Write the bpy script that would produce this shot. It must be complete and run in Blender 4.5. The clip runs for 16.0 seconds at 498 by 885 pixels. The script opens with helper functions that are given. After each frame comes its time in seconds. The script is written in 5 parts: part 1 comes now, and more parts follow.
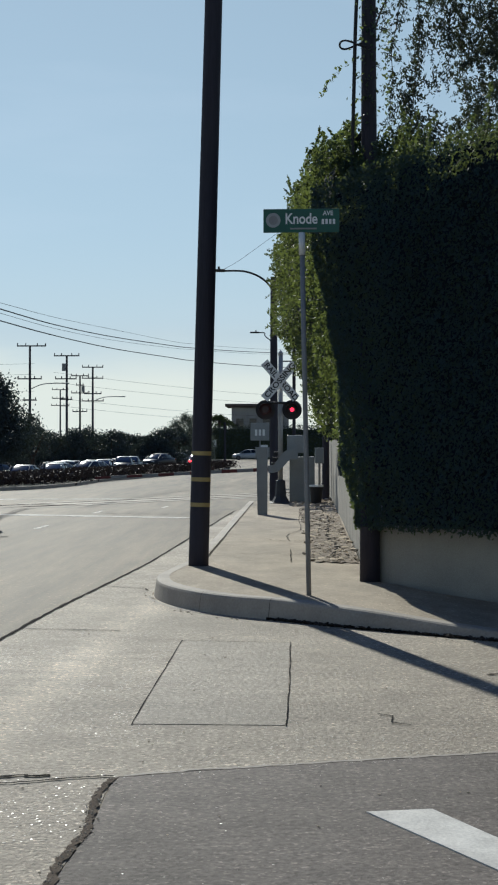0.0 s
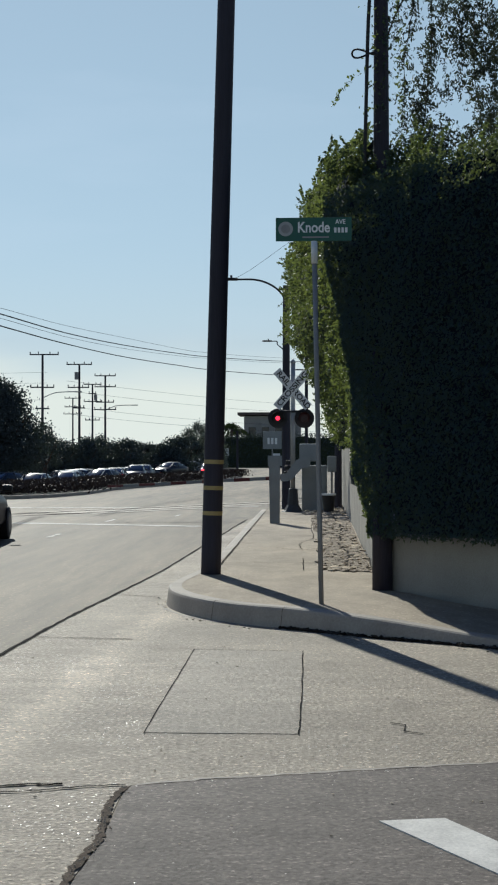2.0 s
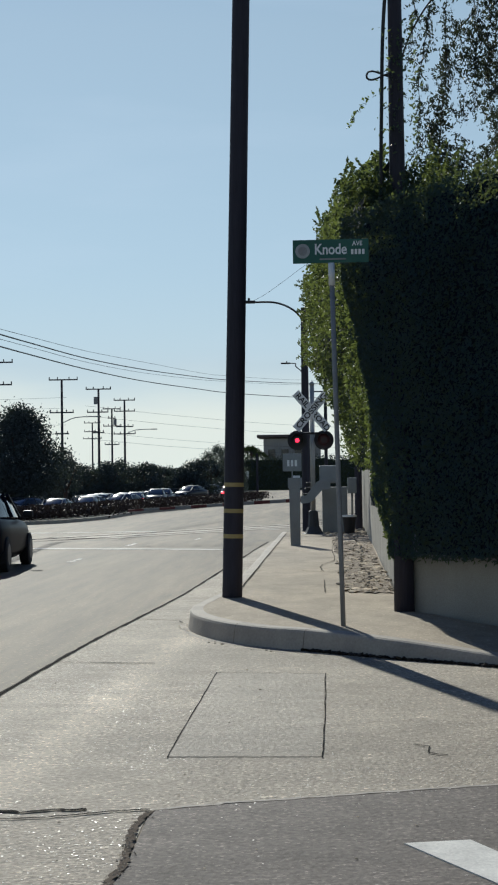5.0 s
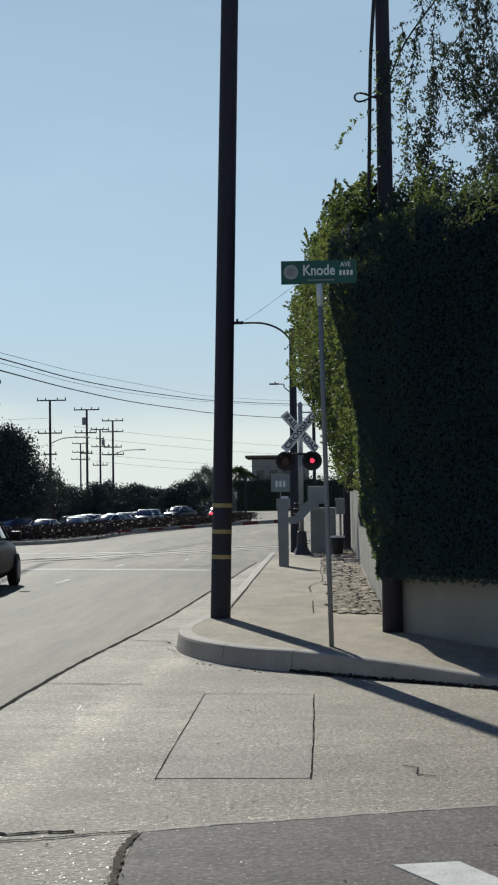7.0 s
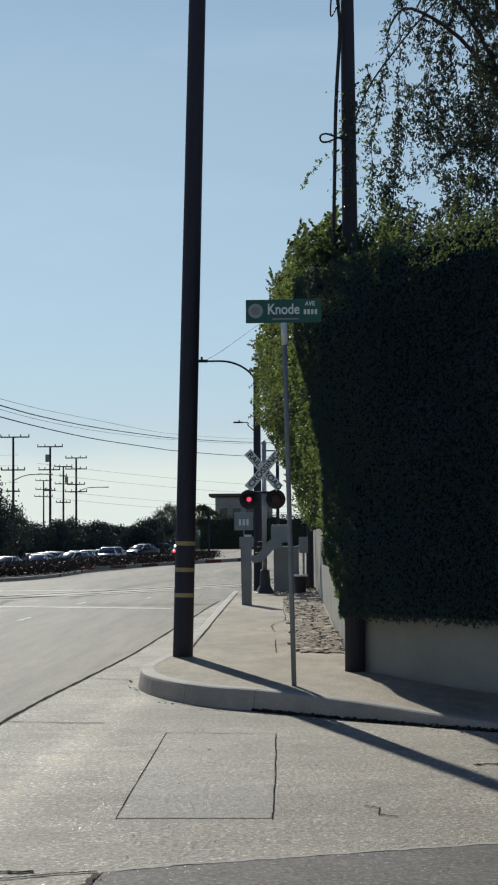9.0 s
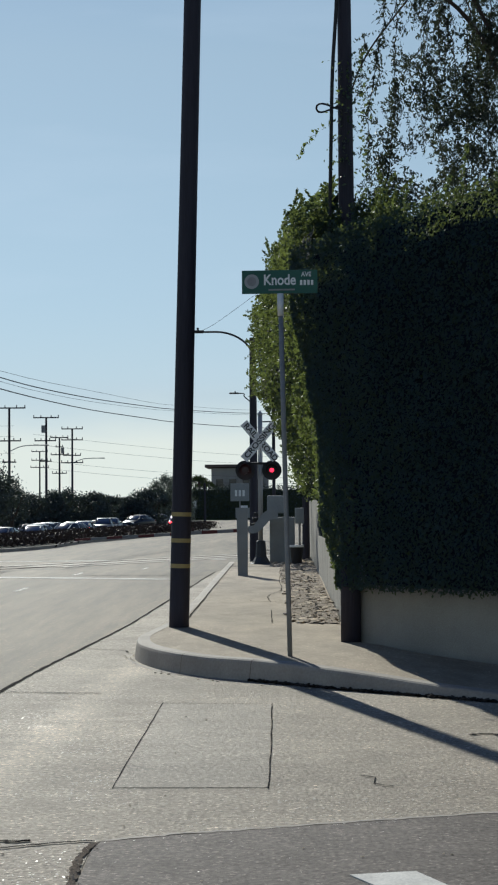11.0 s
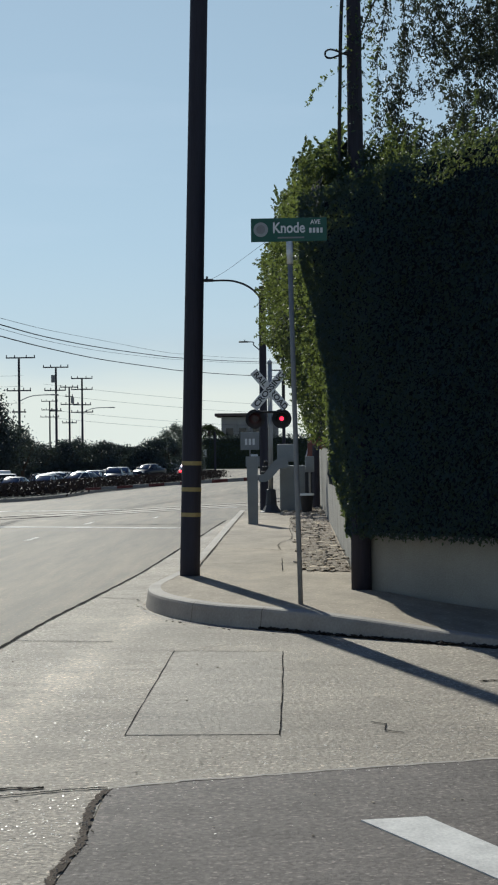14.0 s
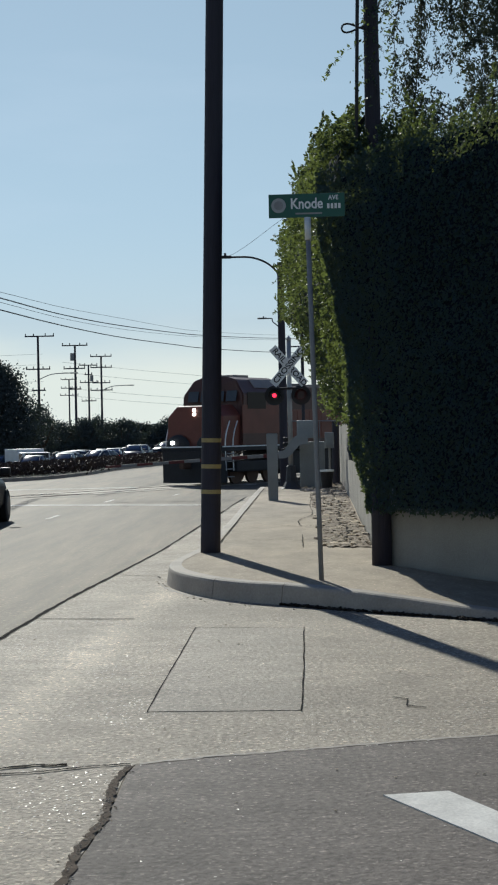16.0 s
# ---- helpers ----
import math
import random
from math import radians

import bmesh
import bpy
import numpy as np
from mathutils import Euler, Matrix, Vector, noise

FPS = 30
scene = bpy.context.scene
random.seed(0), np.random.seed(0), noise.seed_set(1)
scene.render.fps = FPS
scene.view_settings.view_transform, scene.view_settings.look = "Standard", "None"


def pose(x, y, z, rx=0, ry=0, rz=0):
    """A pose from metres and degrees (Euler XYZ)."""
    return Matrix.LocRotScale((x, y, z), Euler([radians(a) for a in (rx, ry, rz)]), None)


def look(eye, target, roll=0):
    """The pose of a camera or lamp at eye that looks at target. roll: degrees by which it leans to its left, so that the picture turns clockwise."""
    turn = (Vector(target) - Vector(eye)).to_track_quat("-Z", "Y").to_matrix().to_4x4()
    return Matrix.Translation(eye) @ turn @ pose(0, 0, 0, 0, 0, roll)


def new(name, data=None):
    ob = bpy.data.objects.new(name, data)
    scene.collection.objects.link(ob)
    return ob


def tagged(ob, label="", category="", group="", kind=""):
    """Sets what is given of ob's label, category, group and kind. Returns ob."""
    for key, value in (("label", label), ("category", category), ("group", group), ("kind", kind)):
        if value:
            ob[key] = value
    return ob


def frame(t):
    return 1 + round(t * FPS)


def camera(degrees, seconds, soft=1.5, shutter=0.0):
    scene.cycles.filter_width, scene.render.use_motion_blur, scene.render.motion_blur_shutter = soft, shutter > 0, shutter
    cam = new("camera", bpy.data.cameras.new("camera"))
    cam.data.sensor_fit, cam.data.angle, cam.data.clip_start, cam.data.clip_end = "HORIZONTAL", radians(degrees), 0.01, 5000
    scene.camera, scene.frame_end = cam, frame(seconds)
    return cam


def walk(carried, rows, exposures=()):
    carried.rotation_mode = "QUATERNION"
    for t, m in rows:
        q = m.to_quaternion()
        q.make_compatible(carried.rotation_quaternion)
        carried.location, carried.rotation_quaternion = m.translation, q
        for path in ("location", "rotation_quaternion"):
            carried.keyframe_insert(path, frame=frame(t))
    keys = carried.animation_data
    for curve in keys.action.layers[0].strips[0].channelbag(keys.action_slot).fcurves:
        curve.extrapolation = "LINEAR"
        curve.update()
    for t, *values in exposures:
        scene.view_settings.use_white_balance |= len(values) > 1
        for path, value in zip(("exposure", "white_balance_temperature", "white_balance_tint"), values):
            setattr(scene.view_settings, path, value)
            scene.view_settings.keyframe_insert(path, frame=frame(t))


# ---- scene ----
# ------------------------------------------------------------------ camera
EYE = (0.0, 0.0, 1.65)
TURNS = [  # seconds, yaw, pitch, roll
    (0, 1.718, 0.172, 0.000), (0.5, 1.804, 0.052, -0.016), (1, 1.897, 0.119, 0.005), (1.5, 2.001, 0.283, -0.086),
    (2, 2.137, 0.460, -0.006), (2.5, 2.304, 0.658, 0.139), (3, 2.436, 0.859, 0.297), (3.5, 2.584, 1.030, 0.436),
    (4, 2.743, 1.144, 0.616), (6.5, 2.736, 1.558, 0.843), (7, 2.417, 1.923, 0.721), (7.5, 1.992, 2.394, 0.510),
    (8, 1.626, 2.827, 0.443), (8.5, 1.342, 3.108, 0.426), (9, 1.175, 3.204, 0.395), (11.5, 1.040, 1.875, 0.396),
    (12, 1.095, 1.578, 0.397), (12.5, 1.194, 1.324, 0.430), (13, 1.300, 1.085, 0.472), (13.5, 1.369, 0.774, 0.580),
    (14, 1.384, 0.487, 0.662), (14.5, 1.346, 0.209, 0.742), (15, 1.396, -0.042, 0.845), (15.5, 1.612, -0.232, 0.940),
    (16, 2.048, -0.293, 1.129)]
cam = camera(16.73, 16.0, soft=2.1)
walk(cam, [(t, pose(*EYE, 90 + pitch, roll, yaw)) for t, yaw, pitch, roll in TURNS], exposures=[(0, 0.0, 5480, 5), (16, 0.0, 5480, 5)])

# ------------------------------------------------------------------ sky and sun
SUN_AZ, SUN_EL = math.atan2(-0.256, 0.97), radians(28)
world = bpy.data.worlds.new("sky")
scene.world = world
world.use_nodes = True
wn, wl = world.node_tree.nodes, world.node_tree.links
sky = wn.new("ShaderNodeTexSky")
sky.sky_type, sky.sun_disc = "NISHITA", False
sky.sun_elevation, sky.sun_rotation = SUN_EL, SUN_AZ
sky.air_density, sky.dust_density, sky.ozone_density = 1.0, 0.1, 1.0
sky.altitude = 1200
wn["Background"].inputs["Strength"].default_value = 0.062
haze = wn.new("ShaderNodeHueSaturation")
wl.new(sky.outputs[0], haze.inputs["Color"])
# thin high cloud, spread over the whole sky
sky_co, sky_map, cloud = wn.new("ShaderNodeTexCoord"), wn.new("ShaderNodeMapping"), wn.new("ShaderNodeTexNoise")
sky_map.inputs["Scale"].default_value, sky_map.inputs["Location"].default_value = (3.0, 3.0, 14.0), (0.35, 0.0, 0.2)
cloud.inputs["Scale"].default_value, cloud.inputs["Detail"].default_value, cloud.inputs["Roughness"].default_value = 1.6, 5, 0.5
veil, thin = wn.new("ShaderNodeMapRange"), wn.new("ShaderNodeMix")
veil.inputs["From Min"].default_value, veil.inputs["From Max"].default_value, veil.inputs["To Max"].default_value = 0.58, 0.85, 0.22
thin.data_type = "RGBA"
thin.inputs[7].default_value = (11.0, 11.5, 12.0, 1)
wl.new(sky_co.outputs["Generated"], sky_map.inputs["Vector"])
wl.new(sky_map.outputs[0], cloud.inputs["Vector"])
wl.new(cloud.outputs["Fac"], veil.inputs["Value"])
wl.new(veil.outputs[0], thin.inputs[0])
wl.new(haze.outputs[0], thin.inputs[6])
# warm haze towards the horizon, all the way round
up, low, mist = wn.new("ShaderNodeSeparateXYZ"), wn.new("ShaderNodeMapRange"), wn.new("ShaderNodeMix")
low.interpolation_type = "SMOOTHSTEP"
low.inputs["From Min"].default_value, low.inputs["From Max"].default_value = 0.01, 0.13
low.inputs["To Min"].default_value, low.inputs["To Max"].default_value = 0.36, 0.0
mist.data_type = "RGBA"
mist.inputs[7].default_value = (11.6, 11.7, 10.6, 1)
wl.new(sky_co.outputs["Generated"], up.inputs[0])
wl.new(up.outputs[2], low.inputs["Value"])
wl.new(low.outputs[0], mist.inputs[0])
wl.new(thin.outputs[2], mist.inputs[6])
# the sky grows a deeper blue away from the horizon
deep = wn.new("ShaderNodeMapRange")
deep.inputs["From Min"].default_value, deep.inputs["From Max"].default_value = 0.26, 0.6
deep.inputs["To Min"].default_value, deep.inputs["To Max"].default_value = 0.45, 1.2
wl.new(up.outputs[2], deep.inputs["Value"])
wl.new(deep.outputs[0], haze.inputs["Saturation"])
lift = wn.new("ShaderNodeMapRange")
lift.inputs["From Min"].default_value, lift.inputs["From Max"].default_value = 0.04, 0.28
lift.inputs["To Min"].default_value, lift.inputs["To Max"].default_value = 0.90, 1.15
wl.new(up.outputs[2], lift.inputs["Value"])
wl.new(lift.outputs[0], haze.inputs["Value"])
tone = wn.new("ShaderNodeMapRange")
tone.inputs["From Min"].default_value, tone.inputs["From Max"].default_value = 0.26, 0.5
tone.inputs["To Min"].default_value, tone.inputs["To Max"].default_value = 0.467, 0.515
wl.new(up.outputs[2], tone.inputs["Value"])
wl.new(tone.outputs[0], haze.inputs["Hue"])
# a low bank of pale cloud lying along the horizon, with an uneven upper edge
bank, bank_edge, cream = wn.new("ShaderNodeMapRange"), wn.new("ShaderNodeMath"), wn.new("ShaderNodeMix")
bank_edge.operation = "MULTIPLY_ADD"
bank_edge.inputs[1].default_value = -0.05
wl.new(cloud.outputs["Fac"], bank_edge.inputs[0])
wl.new(up.outputs[2], bank_edge.inputs[2])
bank.interpolation_type = "SMOOTHSTEP"
bank.inputs["From Min"].default_value, bank.inputs["From Max"].default_value = 0.006, 0.042
bank.inputs["To Min"].default_value, bank.inputs["To Max"].default_value = 0.9, 0.0
cream.data_type = "RGBA"
cream.inputs[7].default_value = (14.0, 13.2, 10.6, 1)
wl.new(bank_edge.outputs[0], bank.inputs["Value"])
wl.new(bank.outputs[0], cream.inputs[0])
wl.new(mist.outputs[2], cream.inputs[6])
wl.new(cream.outputs[2], wn["Background"].inputs[0])
sun = new("sun", bpy.data.lights.new("sun", "SUN"))
sun.data.energy, sun.data.angle, sun.data.color = 4.2, radians(0.53), (1.0, 0.87, 0.68)
sun_dir = Vector((math.sin(SUN_AZ) * math.cos(SUN_EL), math.cos(SUN_AZ) * math.cos(SUN_EL), math.sin(SUN_EL)))
sun.matrix_world = look(sun_dir * 60, (0, 0, 0))


# ------------------------------------------------------------------ materials
def material(name, colour, rough=0.7, metal=0.0, spread=0.15, scale=6.0, fine=60.0, bump=0.2, spec=0.5, per="", depth=0.01, stretch=None):
    """Principled material with colour variation at two scales and a fine relief; per: 'object' or 'island' adds a shift piece by piece."""
    m = bpy.data.materials.new(name)
    m.use_nodes = True
    n, l = m.node_tree.nodes, m.node_tree.links
    b = n["Principled BSDF"]
    b.inputs["Roughness"].default_value, b.inputs["Metallic"].default_value = rough, metal
    b.inputs["Specular IOR Level"].default_value = spec
    co = n.new("ShaderNodeTexCoord")
    big, small = n.new("ShaderNodeTexNoise"), n.new("ShaderNodeTexNoise")
    big.inputs["Scale"].default_value, big.inputs["Detail"].default_value = scale, 6
    small.inputs["Scale"].default_value, small.inputs["Detail"].default_value = fine, 4
    src_co = co.outputs["Object"]
    if stretch:
        mp = n.new("ShaderNodeMapping")
        mp.inputs["Scale"].default_value = stretch
        l.new(src_co, mp.inputs["Vector"])
        src_co = mp.outputs[0]
    for t in (big, small):
        l.new(src_co, t.inputs["Vector"])
    mix = n.new("ShaderNodeMath")
    mix.operation = "MULTIPLY_ADD"
    l.new(big.outputs["Fac"], mix.inputs[0])
    mix.inputs[1].default_value = 0.6
    half = n.new("ShaderNodeMath")
    half.operation = "MULTIPLY"
    half.inputs[1].default_value = 0.4
    l.new(small.outputs["Fac"], half.inputs[0])
    l.new(half.outputs[0], mix.inputs[2])
    last = mix.outputs[0]
    if per:
        src = n.new("ShaderNodeObjectInfo" if per == "object" else "ShaderNodeNewGeometry")
        add = n.new("ShaderNodeMath")
        add.operation = "MULTIPLY_ADD"
        l.new(src.outputs["Random" if per == "object" else "Random Per Island"], add.inputs[0])
        add.inputs[1].default_value = 0.5
        sub = n.new("ShaderNodeMath")
        sub.operation = "SUBTRACT"
        l.new(last, sub.inputs[0])
        sub.inputs[1].default_value = 0.25
        l.new(sub.outputs[0], add.inputs[2])
        last = add.outputs[0]
    ramp = n.new("ShaderNodeValToRGB")
    e = ramp.color_ramp.elements
    e[0].position, e[1].position = 0.28, 0.72
    e[0].color = (*[c * (1 - spread) for c in colour], 1)
    e[1].color = (*[min(1, c * (1 + spread)) for c in colour], 1)
    l.new(last, ramp.inputs[0])
    l.new(ramp.outputs[0], b.inputs["Base Color"])
    if bump:
        bp = n.new("ShaderNodeBump")
        bp.inputs["Strength"].default_value, bp.inputs["Distance"].default_value = bump, depth
        l.new(small.outputs["Fac"], bp.inputs["Height"])
        l.new(bp.outputs[0], b.inputs["Normal"])
    return m


def ground_material(name, colour, stain=0.25, grain=0.35, cell=55.0, rough=0.7, bump=0.7, streak=(1.0, 1.0, 1.0), stones=0.12, track=None):
    """Street surface: broad stains, blotches, mixed stones of two brightnesses, the bright ones standing in for glints,
    and a rough relief.
    """
    m = bpy.data.materials.new(name)
    m.use_nodes = True
    n, l = m.node_tree.nodes, m.node_tree.links
    b = n["Principled BSDF"]
    b.inputs["Roughness"].default_value, b.inputs["Specular IOR Level"].default_value = rough, 0.2
    co, mp = n.new("ShaderNodeTexCoord"), n.new("ShaderNodeMapping")
    mp.inputs["Scale"].default_value = streak
    l.new(co.outputs["Object"], mp.inputs["Vector"])

    def tex(scale, detail, lo, hi, amount):
        t, r = n.new("ShaderNodeTexNoise"), n.new("ShaderNodeMapRange")
        t.inputs["Scale"].default_value, t.inputs["Detail"].default_value, t.inputs["Roughness"].default_value = scale, detail, 0.62
        l.new(mp.outputs[0] if scale < 10 else co.outputs["Object"], t.inputs["Vector"])
        r.inputs["From Min"].default_value, r.inputs["From Max"].default_value = lo, hi
        r.inputs["To Min"].default_value, r.inputs["To Max"].default_value = 1 - amount, 1 + amount
        l.new(t.outputs["Fac"], r.inputs["Value"])
        return r.outputs[0], t.outputs["Fac"]

    big, _ = tex(0.45, 5, 0.33, 0.67, stain)
    mid, _ = tex(3.2, 6, 0.32, 0.68, stain * 0.7)
    fine, relief = tex(28.0, 7, 0.30, 0.70, grain)
    vor, vr = n.new("ShaderNodeTexVoronoi"), n.new("ShaderNodeMapRange")
    vor.inputs["Scale"].default_value = cell
    l.new(co.outputs["Object"], vor.inputs["Vector"])
    sep = n.new("ShaderNodeSeparateColor")
    l.new(vor.outputs["Color"], sep.inputs[0])
    vr.inputs["From Min"].default_value, vr.inputs["From Max"].default_value = 1 - stones, 1.0
    vr.inputs["To Min"].default_value, vr.inputs["To Max"].default_value = 1.0, 2.1
    l.new(sep.outputs[0], vr.inputs["Value"])
    layers = [mid, fine, vr.outputs[0]]
    if track:  # a band polished pale by tyres: x at y = 0, lean, half width, gain
        sx, line, away, band = n.new("ShaderNodeSeparateXYZ"), n.new("ShaderNodeMath"), n.new("ShaderNodeMath"), n.new("ShaderNodeMapRange")
        wob = n.new("ShaderNodeMath")
        l.new(co.outputs["Object"], sx.inputs[0])
        line.operation, wob.operation, away.operation = "MULTIPLY_ADD", "MULTIPLY_ADD", "ABSOLUTE"
        l.new(sx.outputs[1], line.inputs[0])
        line.inputs[1].default_value = -track[1]
        l.new(sx.outputs[0], line.inputs[2])
        l.new(mid, wob.inputs[0])
        wob.inputs[1].default_value = 0.5
        l.new(line.outputs[0], wob.inputs[2])
        sh = n.new("ShaderNodeMath")
        sh.operation = "SUBTRACT"
        l.new(wob.outputs[0], sh.inputs[0])
        sh.inputs[1].default_value = track[0] + 0.5
        l.new(sh.outputs[0], away.inputs[0])
        band.interpolation_type = "SMOOTHSTEP"
        band.inputs["From Max"].default_value = track[2]
        band.inputs["To Min"].default_value, band.inputs["To Max"].default_value = 1 + track[3], 1.0
        l.new(away.outputs[0], band.inputs["Value"])
        layers.append(band.outputs[0])
    last = big
    for o in layers:
        k = n.new("ShaderNodeMath")
        k.operation = "MULTIPLY"
        l.new(last, k.inputs[0])
        l.new(o, k.inputs[1])
        last = k.outputs[0]
    mul = n.new("ShaderNodeVectorMath")
    mul.operation = "SCALE"
    mul.inputs[0].default_value = colour
    l.new(last, mul.inputs["Scale"])
    l.new(mul.outputs[0], b.inputs["Base Color"])
    bp = n.new("ShaderNodeBump")
    bp.inputs["Strength"].default_value, bp.inputs["Distance"].default_value = bump, 0.02
    l.new(relief, bp.inputs["Height"])
    l.new(bp.outputs[0], b.inputs["Normal"])
    return m


def leaf_material(name, colour, through_colour, spread=0.4, share=0.5, gloss=0.1, rough=0.6):
    m = material(name, colour, rough, spread=spread, scale=1.5, fine=20, bump=0, spec=gloss, per="island")
    n, l = m.node_tree.nodes, m.node_tree.links
    tr, mx = n.new("ShaderNodeBsdfTranslucent"), n.new("ShaderNodeMixShader")
    tr.inputs[0].default_value = (*through_colour, 1)
    mx.inputs[0].default_value = share
    l.new(n["Principled BSDF"].outputs[0], mx.inputs[1])
    l.new(tr.outputs[0], mx.inputs[2])
    l.new(mx.outputs[0], n["Material Output"].inputs[0])
    return m


def glow(name, colour, power):
    m = bpy.data.materials.new(name)
    m.use_nodes = True
    b = m.node_tree.nodes["Principled BSDF"]
    b.inputs["Base Color"].default_value = (*colour, 1)
    b.inputs["Emission Color"].default_value = (*colour, 1)
    b.inputs["Emission Strength"].default_value = power
    return m


ASPHALT = ground_material("worn_asphalt", (0.133, 0.106, 0.068), 0.44, 0.2, 40, 0.75, 0.45, (1.0, 0.07, 1.0), 0.05)
DARK_ASPHALT = ground_material("patch_asphalt", (0.132, 0.113, 0.096), 0.28, 0.5, 70, 0.8, 0.5, (0.8, 1.0, 1.0), 0.12)
CONCRETE = ground_material("old_concrete", (0.314, 0.268, 0.200), 0.22, 0.45, 65, 0.72, 0.9, (0.8, 1.2, 1.0), 0.14, (-2.11, 0.0324, 0.32, 0.42))
SLAB = ground_material("slab_concrete", (0.275, 0.238, 0.182), 0.2, 0.42, 80, 0.7, 0.8, (0.8, 1.2, 1.0), 0.12)
KERB = material("kerb_concrete", (0.355, 0.312, 0.255), 0.8, spread=0.3, scale=2.0, fine=45, bump=0.4)
WALK = ground_material("sidewalk_concrete", (0.345, 0.284, 0.200), 0.28, 0.2, 70, 0.8, 0.4, (1.0, 0.4, 1.0), 0.03)
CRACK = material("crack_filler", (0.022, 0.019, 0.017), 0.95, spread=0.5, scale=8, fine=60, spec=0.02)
CRACK_BROWN = material("crumbled_edge", (0.135, 0.11, 0.084), 0.95, spread=0.5, scale=9, fine=60, bump=0.6, spec=0.03)
QUARTZ = material("pale_glint_aggregate", (0.68, 0.63, 0.54), 0.34, spread=0.3, scale=9, fine=60, bump=0, spec=0.5, per="island")
SOIL = material("dry_soil", (0.24, 0.19, 0.135), 0.95, spread=0.35, scale=5, fine=40, bump=0.6, depth=0.03)
RUBBLE = material("dry_litter", (0.46, 0.38, 0.27), 0.95, spread=0.5, scale=9, fine=70, bump=0.5, per="island")
STUCCO = material("wall_stucco", (0.345, 0.325, 0.28), 0.9, spread=0.35, scale=1.2, fine=80, bump=0.5)
# dark wood with the blue veil of lens flare mixed into its colour
CREOSOTE = material("creosoted_wood", (0.026, 0.024, 0.037), 0.7, spread=0.5, scale=5, fine=90, bump=0.8, stretch=(1.0, 1.0, 0.05))
YELLOW = material("yellow_band", (0.42, 0.33, 0.13), 0.6, spread=0.25, scale=9, fine=50)
GALV = material("galvanised_steel", (0.27, 0.27, 0.265), 0.6, 0.15, spread=0.18, scale=5, fine=70, bump=0.1)
SILVER = material("silver_paint", (0.36, 0.37, 0.37), 0.5, 0.3, spread=0.15, scale=4, fine=50, bump=0.1)
WHITE = material("white_paint", (0.75, 0.75, 0.72), 0.6, spread=0.12, scale=3, fine=40, bump=0.15)
ROAD_PAINT = material("road_paint", (0.66, 0.64, 0.57), 0.8, spread=0.35, scale=5, fine=60, bump=0.4)
RED_PAINT = material("red_paint", (0.38, 0.04, 0.03), 0.55, spread=0.15, scale=3, fine=40, bump=0.1)
GREEN_SIGN = material("green_sheeting", (0.004, 0.09, 0.06), 0.4, spread=0.1, scale=4, fine=60, bump=0.0)
SIGN_WHITE = material("white_sheeting", (0.8, 0.82, 0.8), 0.4, spread=0.05, bump=0)
BLACK = material("black_paint", (0.012, 0.012, 0.013), 0.55, spread=0.2, scale=6, fine=50, bump=0.1)
CABLE = material("black_cable", (0.015, 0.015, 0.016), 0.6, spread=0.2, bump=0)
RUST = material("rusted_steel", (0.09, 0.055, 0.04), 0.7, 0.4, spread=0.3, scale=6, fine=60, bump=0.3)
GRAVEL = material("ballast", (0.16, 0.145, 0.13), 0.95, spread=0.4, scale=8, fine=40, bump=0.8, depth=0.04)
# leaf colour darker and bluer than ivy, carrying the hedge's shade and veil
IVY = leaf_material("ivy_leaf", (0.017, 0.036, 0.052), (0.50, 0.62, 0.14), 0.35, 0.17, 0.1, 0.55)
IVY_DARK = material("ivy_inner_shade", (0.016, 0.025, 0.031), 0.95, spread=0.5, scale=4, fine=20, bump=0.5, spec=0.1)
PEPPER = leaf_material("drooping_leaf", (0.036, 0.046, 0.040), (0.10, 0.12, 0.05), 0.5, 0.22, 0.35, 0.5)
# leaf colour lifted and blued to stand in for distance haze
FAR_LEAF = leaf_material("hazed_far_leaf", (0.064, 0.080, 0.086), (0.06, 0.075, 0.04), 0.4, 0.2)
# grey-green leaf, its colour raised further in place of haze
BEND_LEAF = leaf_material("hazed_grey_green_leaf", (0.19, 0.21, 0.18), (0.14, 0.16, 0.10), 0.4, 0.25)
BED_LEAF = leaf_material("bronze_shrub_leaf", (0.034, 0.027, 0.026), (0.04, 0.03, 0.025), 0.5, 0.12)
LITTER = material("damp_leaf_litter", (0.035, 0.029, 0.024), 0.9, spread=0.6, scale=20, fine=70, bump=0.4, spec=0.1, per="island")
BARK = material("bark", (0.07, 0.05, 0.04), 0.9, spread=0.4, scale=5, fine=30, bump=0.8)


# ------------------------------------------------------------------ mesh helpers
def part(name, bm, mat, parent=None, label="", smooth=False):
    me = bpy.data.meshes.new(name)
    bm.to_mesh(me)
    bm.free()
    me.materials.append(mat)
    if smooth:
        for p in me.polygons:
            p.use_smooth = True
    ob = new(name, me)
    if parent:
        ob.parent = parent
    return tagged(ob, label)


def thing(name, at, label, category, group="", turn=0.0):
    ob = new(name)
    ob.empty_display_size = 0.1
    ob.matrix_basis = pose(*at, 0, 0, turn)
    return tagged(ob, label, category, group)


def setting(ob, label, category):
    return tagged(ob, label, category, kind="structure")


def box(bm, c, s, bevel=0.0, turn=None):
    m = Matrix.Translation(c) @ (turn if turn else Matrix()) @ Matrix.Diagonal((*s, 1))
    vs = bmesh.ops.create_cube(bm, size=1.0, matrix=m)["verts"]
    if bevel:
        es = list({e for v in vs for e in v.link_edges})
        bmesh.ops.bevel(bm, geom=es, offset=bevel, segments=2, affect="EDGES", profile=0.6)
    return bm


